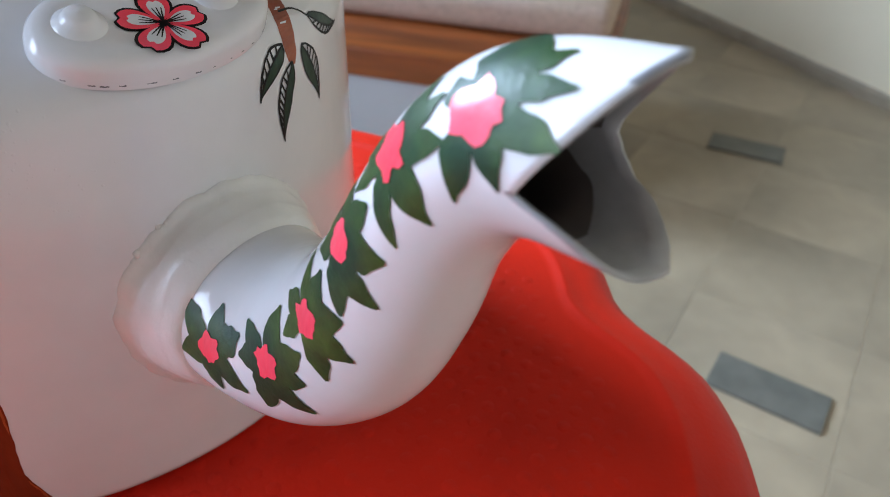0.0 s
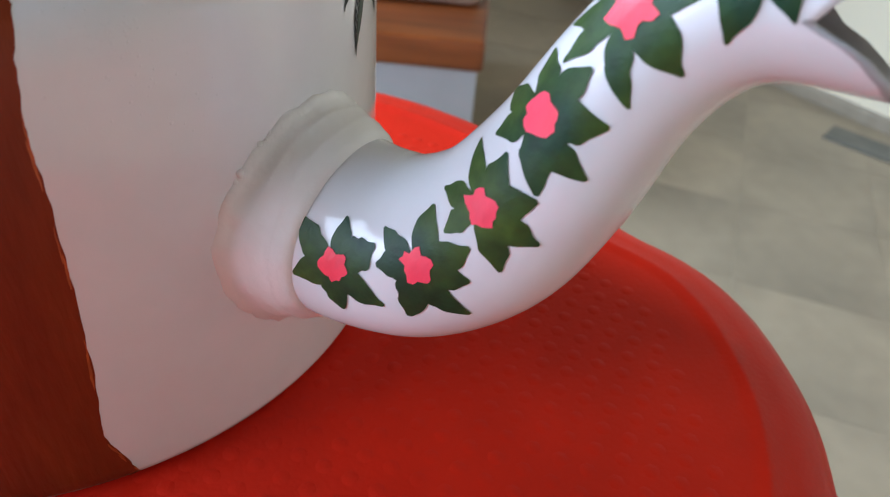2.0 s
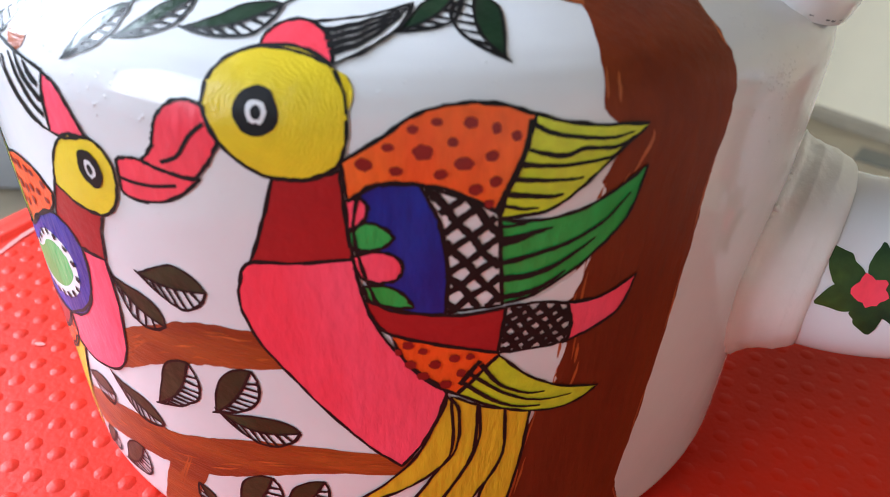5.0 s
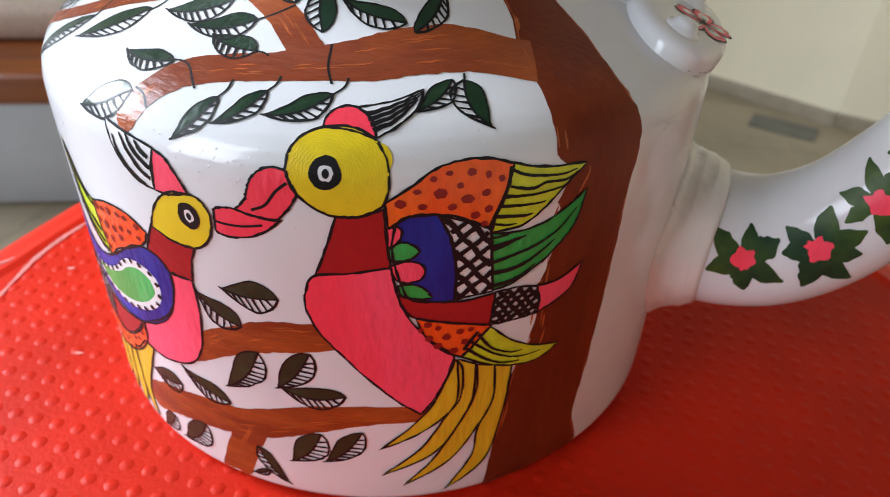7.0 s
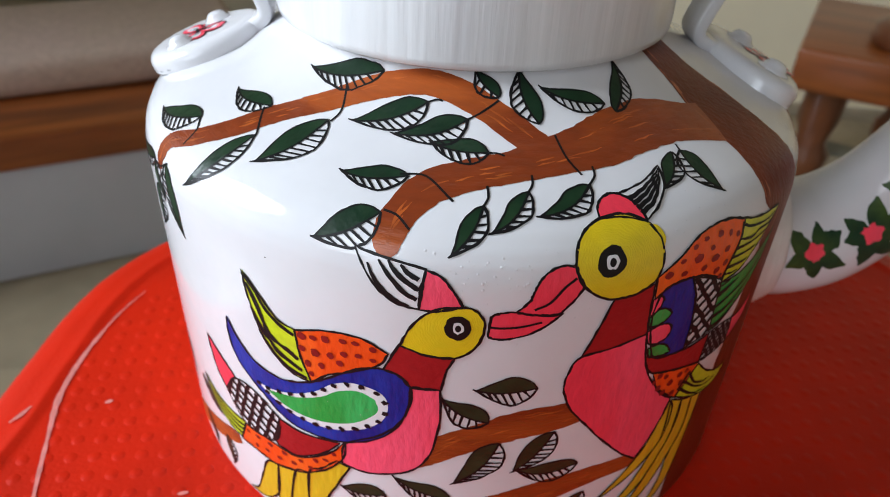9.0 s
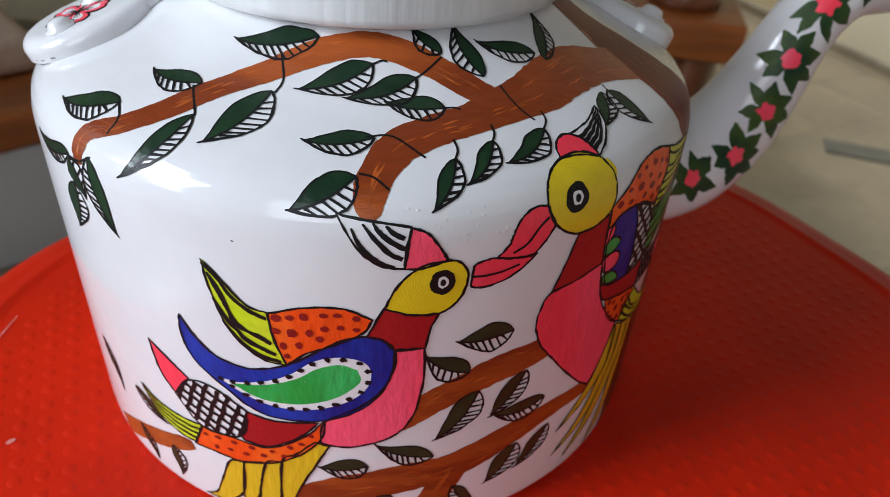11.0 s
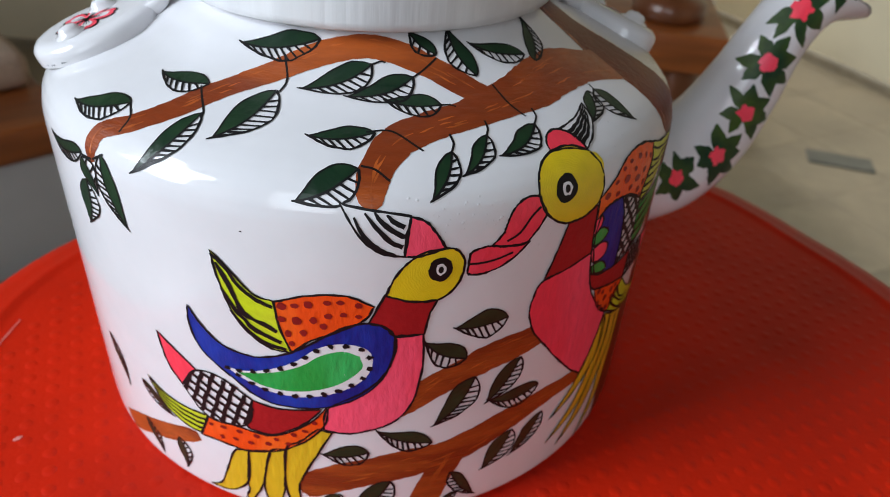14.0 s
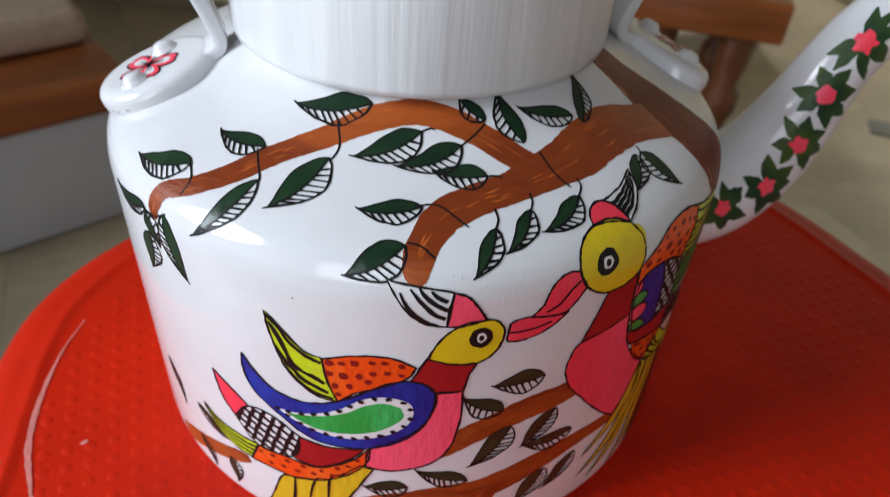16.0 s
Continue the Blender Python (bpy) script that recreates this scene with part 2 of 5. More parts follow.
def drape(bm, lift, place=on_pot, cuts_u=3.2, cuts_v=None):
    """Cut a flat drawing in the (u, v) plane finely and lay it on the surface."""
    us = [v.co.x for v in bm.verts]
    vs = [v.co.y for v in bm.verts]
    lines = []
    k = math.ceil(min(us) / cuts_u)
    while k * cuts_u < max(us):
        lines.append(((k * cuts_u, 0, 0), (1, 0, 0)))
        k += 1
    for c in (PV if cuts_v is None else cuts_v):
        if min(vs) < c < max(vs):
            lines.append(((0, float(c), 0), (0, 1, 0)))
    for co, no in lines:
        bmesh.ops.bisect_plane(bm, geom=bm.verts[:] + bm.edges[:] + bm.faces[:], dist=1e-5, plane_co=co, plane_no=no)
    for f in bm.faces:
        if f.normal.z < 0:
            f.normal_flip()
    bmesh.ops.triangulate(bm, faces=bm.faces[:])
    for v in bm.verts:
        v.co = place(v.co.x, v.co.y, lift)
    return bm


def ribbon(bm, pts, width, lift, place=on_pot, closed=False, metric=True):
    """A painted line along pts [(u, v)] or [(u, v, width)], laid on the surface as it is made."""
    p = [np.array(q[:2], float) for q in pts]
    w = [q[2] if len(q) > 2 else width for q in pts]
    n = len(p)
    pairs = []
    for i in range(n):
        a, b = (p[i - 1], p[(i + 1) % n]) if closed else (p[max(i - 1, 0)], p[min(i + 1, n - 1)])
        f = radius_at(p[i][1]) / 90.5 if metric else 1.0
        d = np.array([(b[0] - a[0]) * f, b[1] - a[1]])
        d /= np.linalg.norm(d) + 1e-9
        off = np.array([-d[1] / f, d[0]]) * w[i] / 2
        l, r = p[i] + off, p[i] - off
        pairs.append((bm.verts.new(place(l[0], l[1], lift)), bm.verts.new(place(r[0], r[1], lift))))
    for i in range(n if closed else n - 1):
        (a, b), (c, d) = pairs[i], pairs[(i + 1) % n]
        bm.faces.new((a, b, d, c))


def inside(poly, x, y):
    hit = False
    n = len(poly)
    for i in range(n):
        (x0, y0), (x1, y1) = poly[i][:2], poly[i - 1][:2]
        if (y0 > y) != (y1 > y) and x < (x1 - x0) * (y - y0) / (y1 - y0) + x0:
            hit = not hit
    return hit


def resample(pts, n):
    p = np.array([q[:2] for q in pts], float)
    s = np.concatenate([[0], np.cumsum(np.hypot(*np.diff(p, axis=0).T))])
    t = np.linspace(0, s[-1], n)
    return np.stack([np.interp(t, s, p[:, 0]), np.interp(t, s, p[:, 1])], 1)


def hatch(bm, poly, angle, pitch, width, lift):
    """Parallel marker lines, kept within the outline poly."""
    p = np.array([q[:2] for q in poly])
    c = p.mean(0)
    reach = np.linalg.norm(p - c, axis=1).max() + 1
    d = np.array([math.cos(radians(angle)), math.sin(radians(angle))])
    e = np.array([-d[1], d[0]])
    k = -reach
    while k < reach:
        run = []
        for s in np.arange(-reach, reach, 0.5):
            q = c + e * (k + 0.15 * math.sin(s * 0.9 + k)) + d * s
            if inside(poly, q[0], q[1]):
                run.append((q[0], q[1], width * (0.85 + 0.3 * random.random())))
            else:
                if len(run) > 2:
                    ribbon(bm, run, width, lift)
                run = []
        if len(run) > 2:
            ribbon(bm, run, width, lift)
        k += pitch * (0.92 + 0.16 * random.random())


def fan(upper, lower, n, width, lift, trim=0.92):
    """Marker stripes that run between two edges of a plume, from its root to its tip: one mesh each."""
    made = []
    a, b = resample(smooth_curve(upper, 6), 16), resample(smooth_curve(lower, 6), 16)
    for k in range(1, n + 1):
        t = k / (n + 1)
        m = 16 if k % 2 else int(16 * trim)
        line = [(*(a[i] * (1 - t) + b[i] * t + (0, 0.12 * math.sin(i * 1.7 + k))), width * (1.15 - 0.85 * i / 15)) for i in range(m)]
        made.append(bmesh.new())
        ribbon(made[-1], line, width, lift)
    return made


def disc(bm, cx, cy, rx, ry, lift, steps=12, place=on_pot, wobble=0.0):
    mid = bm.verts.new(place(cx, cy, lift))
    grow = [1 + wobble * random.uniform(-1, 1) for k in range(steps)]
    cuts = (1.0,) if max(rx, ry) < 1.2 else (0.35, 0.7, 1.0)
    rings = [[bm.verts.new(place(cx + rx * c * g * math.cos(2 * math.pi * k / steps), cy + ry * c * g * math.sin(2 * math.pi * k / steps), lift))
              for k, g in enumerate(grow)] for c in cuts]
    for k in range(steps):
        bm.faces.new((mid, rings[0][k], rings[0][(k + 1) % steps]))
        for r0, r1 in zip(rings, rings[1:]):
            bm.faces.new((r0[k], r1[k], r1[(k + 1) % steps], r0[(k + 1) % steps]))


def rough_outline(points, per=6, amount=0.12):
    return [(q[0] + random.uniform(-amount, amount), q[1] + random.uniform(-amount, amount)) for q in smooth_curve(points, per, closed=True)]


# ---- the kettle ----
KETTLE = thing("kettle", "white-painted kettle with painted tree and plumes on a red stool", "kettle")
part("body", lathe([(0.0005, -0.0025)] + [(r * 0.001, z * 0.001) for r, z in
                                          [(a[0] + (b[0] - a[0]) * k / 3, a[1] + (b[1] - a[1]) * k / 3) for a, b in zip(PROFILE, PROFILE[1:]) for k in range(3)] + PROFILE[-1:]]
                   + [(0.0478, 0.1255), (0.046, 0.126)], 240), ENAMEL, KETTLE, "glossy white painted pot body")
part("lid", lathe([(0.047, 0.1237), (0.0515, 0.1232), (0.0524, 0.1238), (0.0527, 0.1255), (0.0526, 0.1465), (0.0518, 0.1498), (0.0498, 0.1518), (0.0465, 0.1526),
                   (0.03, 0.1545), (0.012, 0.1555), (0.0005, 0.1556)], 160, (-0.0009, 0, 0)), LID_PAINT, KETTLE, "deep white lid with vertical brush streaks")


# the trunk and the boughs
LEFT = [(-36.4, 147.6), (-37.0, 137), (-41.7, 128), (-44.2, 117), (-46, 106), (-46.7, 99.6), (-43.5, 95.1), (-46.9, 86.5), (-47.6, 76.3), (-48.6, 61), (-49.2, 51),
        (-51.6, 43), (-53.3, 29), (-55, 16), (-56.5, 0)]
RIGHT = [(-24.3, -1), (-25.8, 4.6), (-27.6, 10), (-29.0, 17), (-27.7, 28), (-26.8, 37.5), (-25.8, 55), (-25.1, 72), (-25.1, 86), (-23.9, 95.5), (-22.4, 102.2), (-21.8, 108), (-20, 117), (-14, 131), (-12, 147.6)]
bm = bmesh.new()
flat_face(bm, [(q[0] + random.uniform(-0.25, 0.25), q[1]) for q in smooth_curve(LEFT, 5) + smooth_curve(RIGHT, 5)])
TRUNK = part("painted_trunk", drape(bm, 0.10), PAINT["bark"], KETTLE, "dark brown painted tree trunk")
# brighter strokes along the trunk's two edges, where the paint thins out
for edge, inward, count in ((RIGHT, -1, 16), (LEFT, 1, 26)):
    line = smooth_curve(edge, 9)
    for k in range(count):
        i = random.randrange(0, len(line) - 9)
        span = line[i:i + random.randint(5, 9)]
        shift = random.uniform(0.1, 0.6) if inward < 0 else random.choice((random.uniform(0.1, 1.2), random.uniform(0.5, 5.0)))
        wide = random.uniform(0.25, 0.6) if inward < 0 else random.uniform(0.25, 0.7)
        bm = bmesh.new()
        ribbon(bm, [(q[0] + inward * (shift + random.uniform(-0.08, 0.08)), q[1], wide * math.sin(math.pi * (m + 0.5) / len(span))) for m, q in enumerate(span)], 0.5, 0.15)
        part("brush_stroke", bm, PAINT["rust"], TRUNK, "rust brown brush streak")


def paint_bough(*line):
    """A bough along points (u, v, width), with lighter streaks that the brush left."""
    line = list(line)
    bm = bmesh.new()
    pts = [(q[0], q[1], q[2] * random.uniform(0.98, 1.06)) for q in smooth_curve(line, 7)]
    p = [np.array(q) for q in pts]
    ribs = []
    for i, q in enumerate(pts):
        a, b = p[max(i - 1, 0)], p[min(i + 1, len(p) - 1)]
        f = radius_at(q[1]) / 90.5
        d = np.array([(b[0] - a[0]) * f, b[1] - a[1]])
        d /= np.linalg.norm(d) + 1e-9
        off = np.array([-d[1] / f, d[0]]) * q[2] / 2
        ribs.append([bm.verts.new(on_pot(q[0] + off[0] * s, q[1] + off[1] * s, 0.14)) for s in (1, 0.5, 0, -0.5, -1)])
    for a, b in zip(ribs, ribs[1:]):
        for k in range(4):
            bm.faces.new((a[k], a[k + 1], b[k + 1], b[k]))
    bough = part("painted_bough", bm, PAINT["brown"], KETTLE, "reddish brown painted bough with brush streaks")
    # lighter streaks that the brush left along the bough
    for k in range(int(len(pts) / 3)):
        i = random.randrange(1, max(2, len(pts) - 7))
        side = random.uniform(-0.34, 0.34)
        span = pts[i:i + random.randint(4, 7)]
        bm = bmesh.new()
        ribbon(bm, [(q[0], q[1] + side * q[2] + random.uniform(-0.15, 0.15), w) for q, w in zip(span, [0.12, 0.3, 0.5, 0.45, 0.3, 0.2, 0.1][:len(span) - 1] + [0.1])], 0.5, 0.19)
        part("brush_stroke", bm, PAINT["rust"], bough, "thin orange brush streak")


def paint_twig(*line):
    bm = bmesh.new()
    ribbon(bm, smooth_curve(list(line), 5), 0.5, 0.22)
    part("painted_twig", bm, PAINT["black"], KETTLE, "thin black marker line")


paint_bough((-40.5, 122.4, 12.5), (-58.2, 128.4, 13.4), (-74, 128.6, 13.8), (-87, 126.2, 12.4), (-100.2, 124.3, 10.4), (-112.5, 121.6, 8.2), (-122, 119.6, 8.2), (-131.9, 115.6, 8.2), (-137.1, 109, 7.2), (-138.7, 103.8, 6.4), (-138.6, 100.6, 4.4), (-138.5, 99.2, 1.4))
paint_bough((-103, 126.8, 7.4), (-113.5, 135.0, 6.9), (-126.4, 140.8, 6.6), (-139.8, 143.1, 6.7), (-152.8, 141.5, 6.9), (-163.1, 138.1, 6.8), (-172.3, 133.2, 6.4), (-180.2, 128.3, 6.3), (-186.6, 122.7, 6.4), (-192.4, 115.6, 6.1), (-199.9, 108.6, 5.0), (-206.2, 104.6, 4.6), (-207.6, 100.4, 4.8), (-206.6, 96.8, 2))
paint_bough((-70.5, 33, 4.5), (-87.1, 33, 6.5), (-100.5, 30.2, 9.0), (-109.8, 26.6, 9.8), (-119.1, 23.4, 10.2), (-127.3, 22.2, 10.8), (-136.4, 20.2, 10.4), (-146, 17.4, 10.4), (-155.9, 12.4, 8.8), (-157.6, 11.4, 4))
paint_bough((-116.5, 24.5, 8.6), (-121.1, 13.5, 8.6), (-125.6, 0, 8.7))
paint_bough((-93.5, 58.8, 7.6), (-98.5, 57.3, 8.3), (-108.8, 55.6, 9.0), (-116.2, 52.6, 8.2), (-123.9, 48.8, 7.8), (-129, 45, 7.0), (-134, 42, 6.5))
paint_bough((-222.1, 3.8, 6.5), (-209.3, 10.9, 6.5), (-197.3, 16.2, 5.9), (-190, 19.6, 5.0), (-186.4, 21, 3))

paint_twig((-170.8, 138.3), (-166.4, 131.9), (-166.7, 127.5))
paint_twig((-191.2, 124.3), (-183.9, 117.6), (-183.7, 115.8))
paint_twig((-205.3, 113), (-201.3, 109.8), (-200.8, 105.7))
paint_twig((-113.9, 139.6), (-120.5, 136.2), (-124.5, 134.3))
paint_twig((-97.6, 130.1), (-96.9, 123.6), (-94.8, 118.5))
paint_twig((-91.0, 120.5), (-91.6, 118), (-94, 115.8))
paint_twig((-140, 117.7), (-133.4, 117.9), (-126.4, 112.3))
paint_twig((-141, 108.7), (-137.8, 107.9), (-134.7, 105.3))
paint_twig((-118.8, 116.6), (-118.6, 113.8), (-119.7, 111.6))
paint_twig((-107.6, 119.4), (-107.9, 117), (-109.2, 115.1))
paint_twig((-138.6, 138), (-135.5, 138.9), (-133.6, 138.6))
paint_twig((-118.1, 125.4), (-115.6, 125.3), (-113.8, 124.6))
paint_twig((-61.9, 121.4), (-62.8, 118.2))
paint_twig((-206.8, 97.4), (-211.4, 97.1))
paint_twig((-206.4, 97.5), (-202.7, 99.7))

# white gaps left between the plumes and the trunk
for gap in ([(-55.5, 83.6), (-50.9, 86.8), (-47.2, 89.2), (-45.2, 87), (-48.8, 84.3), (-53.3, 82.9)], [(-58.5, 68.7), (-53.3, 70), (-47.5, 74), (-45.5, 76.5), (-47.0, 70.5), (-48.8, 68), (-56.1, 66.9)],
            [(-58.1, 56.8), (-53.6, 59.5), (-47.5, 59.6), (-48.3, 53.6), (-48.6, 50.4), (-54.4, 52)]):
    bm = bmesh.new()
    flat_face(bm, rough_outline(gap, 5, 0.15))
    part("bare_gap", drape(bm, 0.15), ENAMEL, KETTLE, "white enamel showing between the painted plumes")
# dark specks in the enamel
for u, v, r in ((12.5, 66, 0.35), (14, 58, 0.3), (-128, 74, 0.25), (-96, 112, 0.3), (-166, 92, 0.25)):
    bm = bmesh.new()
    disc(bm, u, v, r, r * 0.7, 0.08, 8, wobble=0.3)
    part("speck", bm, PAINT["black"], KETTLE, "tiny dark speck")


def painted_leaf(u0, v0, u1, v1, width, side, parent=KETTLE):
    """A leaf from its stalk to its tip: one half dark green, the other white with marker veins."""
    f = radius_at((v0 + v1) / 2) / 90.5
    axis = np.array([(u1 - u0) * f, v1 - v0])
    length = np.linalg.norm(axis)
    axis /= length
    across = np.array([-axis[1], axis[0]]) * side
    bend, hook, swell = random.uniform(-0.07, -0.01) * length, random.uniform(0.05, 0.12) * length, [random.uniform(0.9, 1.12) for k in range(6)]

    def at(t, s):
        q = axis * (t * length) + across * (s * width / 2 + bend * math.sin(math.pi * t) + hook * t ** 4)
        return (u0 + q[0] / f, v0 + q[1])

    def half(t):
        return 1.06 * math.sin(math.pi * t ** 0.85) ** 0.8 * (1 - 0.5 * t ** 3) * float(np.interp(t * 5, range(6), swell))

    ts = np.linspace(0, 1, 15)
    lines = bmesh.new()
    pen = lambda w: w * random.uniform(0.75, 1.25)
    ribbon(lines, [(*at(t, half(t)), pen(0.42)) for t in ts], 0.42, 0.24)
    ribbon(lines, [(*at(t, -half(t) * random.uniform(0.97, 1.04)), pen(0.58)) for t in ts], 0.55, 0.24)
    ribbon(lines, [(*at(t, -0.10 * math.sin(math.pi * t)), pen(0.5)) for t in ts], 0.5, 0.24)
    n = max(4, int(length / 1.9))
    for k in range(n):
        t = 0.12 + 0.72 * k / (n - 1)
        t1 = min(t + 0.10, 0.96)
        a, b = at(t1 + random.uniform(-0.02, 0.02), -0.08), at(t, -half(t) * 0.98)
        m = ((a[0] + b[0]) / 2 + random.uniform(-0.1, 0.1), (a[1] + b[1]) / 2)
        ribbon(lines, [(*a, pen(0.68)), (*m, pen(0.54)), (*b, pen(0.44))], 0.5, 0.25)
    ribbon(lines, [(*at(0.95, 0), 0.7), (*at(1.0, 0), 0.6), (*at(1.05, 0.06), 0.3)], 0.4, 0.24)
    leaf = part("painted_leaf", lines, PAINT["black"], parent, "leaf with black marker veins")
    bm = bmesh.new()
    flat_face(bm, [at(t, half(t)) for t in ts[1:-1]] + [at(1, 0)] + [at(t, -0.10 * math.sin(math.pi * t)) for t in ts[::-1][1:-1]] + [at(0, 0)])
    part("leaf_half", drape(bm, 0.19), PAINT["leaf"], leaf, "dark green half of the leaf")
    return leaf


painted_leaf(-159.5, 144.1, -189.8, 138.1, 8.4, -1)
painted_leaf(-189.4, 125.5, -207.8, 122.8, 6.2, -1)
painted_leaf(-205.3, 113.3, -222.4, 105.6, 7.2, -1)
painted_leaf(-183.7, 116.9, -190.8, 98.5, 6.2, -1)
painted_leaf(-167.8, 127.8, -174.9, 110.7, 9, -1)
painted_leaf(-138.6, 138, -159.4, 128.4, 7.8, -1)
painted_leaf(-124.5, 134.3, -145.4, 127.5, 7.4, -1)
painted_leaf(-118.1, 125.4, -134.6, 126.6, 6.9, -1)
painted_leaf(-137.8, 117.5, -153.9, 114.4, 6.1, -1)
painted_leaf(-141.5, 108, -153.6, 99.7, 7.9, -1)
painted_leaf(-119.7, 111.6, -125.1, 100.7, 4.7, -1)
painted_leaf(-109.2, 115.1, -116.7, 105, 4.7, -1)
painted_leaf(-94, 115.8, -107, 108.4, 5.5, -1)
painted_leaf(-113.7, 140.4, -123.9, 147.1, 4.4, -1)
painted_leaf(-101.4, 133.2, -106.4, 147.5, 5.9, -1)
painted_leaf(-74.8, 136.6, -98, 141.6, 5.9, -1)
painted_leaf(-72.6, 133.9, -57.5, 146.2, 5.2, 1)
painted_leaf(-65.4, 119.8, -74.8, 111, 4.8, -1)
painted_leaf(-62.6, 119.5, -61.5, 107.2, 7.2, 1)
painted_leaf(-211, 97.6, -227.9, 94.3, 4.5, -1)
painted_leaf(-211, 96.6, -206, 89.1, 6.1, -1)
painted_leaf(-203.6, 99.5, -198, 83.1, 7, 1)
painted_leaf(-210.7, 91, -213.4, 77.9, 8, -1)
painted_leaf(-105.5, 67.3, -118.9, 66.3, 7.7, -1)
painted_leaf(-115.5, 56.9, -126.3, 63, 7.3, -1)
painted_leaf(-112.5, 50, -121.6, 35, 7.9, -1)
painted_leaf(-99.8, 52.4, -107.7, 39.2, 7.6, -1)
painted_leaf(-92.1, 39.4, -107.6, 38.3, 7.1, -1)
painted_leaf(-122.6, 29, -137.2, 33.9, 6.4, -1)
painted_leaf(-138.9, 27.3, -150.6, 25.4, 7.3, -1)
painted_leaf(-88.6, 27, -97, 14, 7, -1)
painted_leaf(-98.9, 25.2, -105.8, 12.3, 8.4, -1)
painted_leaf(-133.2, 15.4, -142.4, 3.1, 8.3, -1)
painted_leaf(-146.4, 10.4, -152.6, 1.8, 5.7, -1)
painted_leaf(-116.7, 15.5, -109.8, 2.7, 4.9, 1)
painted_leaf(-114.1, 6.5, -119.2, 3.1, 2.2, -1)
painted_leaf(-222, 38, -214, 24, 4, -1)
painted_leaf(-206.4, 31, -196, 23, 4, 1)
painted_leaf(-209.3, 14, -203, 4, 4, -1)
painted_leaf(-194.5, 16, -192.2, 4.8, 4.5, -1)


def cornered_curve(points, per):
    """A closed outline through the points: smooth, but with its sharp corners kept."""
    n = len(points)
    p = [np.array(q, float) for q in points]
    sharp = []
    for i in range(n):
        a, b = p[i] - p[i - 1], p[(i + 1) % n] - p[i]
        turn = abs((math.atan2(b[1], b[0]) - math.atan2(a[1], a[0]) + math.pi) % (2 * math.pi) - math.pi)
        if turn > radians(58):
            sharp.append(i)
    if not sharp:
        return smooth_curve(points, per, closed=True)
    out = []
    for a, b in zip(sharp, sharp[1:] + [sharp[0] + n]):
        out += list(smooth_curve([points[k % n] for k in range(a, b + 1)], per))[:-1]
    return out


def painted_motif(rows, label, details):
    """A patterned figure of flat colour patches, each with its marker outline."""
    outlines = {}
    motif = None
    order = sorted(range(len(rows)), key=lambda i: rows[i][0] != "body_patch")
    for i in order:
        name, colour, pts = rows[i]
        curve = cornered_curve(pts, 5)
        outlines.setdefault(name, []).append(curve)
        flat = bmesh.new()
        flat_face(flat, [(q[0], q[1]) for q in curve])
        drape(flat, 0.17 + 0.006 * i)
        n = len(flat.faces)
        if name not in ("paisley_border", "paisley_centre", "round_lobe"):
            ribbon(flat, [(q[0] + random.uniform(-0.09, 0.09), q[1] + random.uniform(-0.09, 0.09), random.uniform(0.36, 0.74)) for q in curve], 0.5, 0.36, closed=True)
        flat.faces.ensure_lookup_table()
        for f in flat.faces[n:]:
            f.material_index = 1
        ob = part("painted_motif" if motif is None else name, flat, [PAINT[colour], PAINT["black"]], motif or KETTLE, label if motif is None else "")
        motif = motif or ob
    details(motif, outlines)
    return motif


def ringed_spot(motif, u, v, rx, ry):
    bm = bmesh.new()
    disc(bm, u, v, rx * 0.86, ry * 0.94, 0.45, 20, wobble=0.05)
    ring = part("ring", bm, PAINT["black"], motif)
    bm = bmesh.new()
    disc(bm, u + 0.1, v, rx * 0.38, ry * 0.46, 0.49, 16, wobble=0.12)
    part("ring_centre", bm, PAINT["white"], motif)
    bm = bmesh.new()
    disc(bm, u + 0.1, v - 0.1, rx * 0.2, ry * 0.27, 0.53, 12)
    part("ring_dot", bm, PAINT["black"], motif)


def marks(motif, name, colour, draw):
    bm = bmesh.new()
    draw(bm)
    part(name, bm, PAINT[colour], motif)


def each(motif, name, colour, meshes):
    for bm in meshes:
        part(name, bm, PAINT[colour], motif)


def strokes(motif, name, *lines):
    """Marker strokes of uneven width, each one mesh: points (u, v, width)."""
    for line in lines:
        bm = bmesh.new()
        ribbon(bm, [(q[0], q[1] + random.uniform(-0.06, 0.06), q[2] * random.uniform(0.9, 1.15)) for q in smooth_curve(list(line), 5)], 0.6, 0.44)
        part(name, bm, PAINT["black"], motif)


def spots(motif, *places):
    """Brushed maroon spots: (u, v, half width, half height)."""
    for u, v, rx, ry in places:
        bm = bmesh.new()
        disc(bm, u, v, rx, ry, 0.44, 14, wobble=0.12)
        part("spot", bm, PAINT["maroon"], motif)


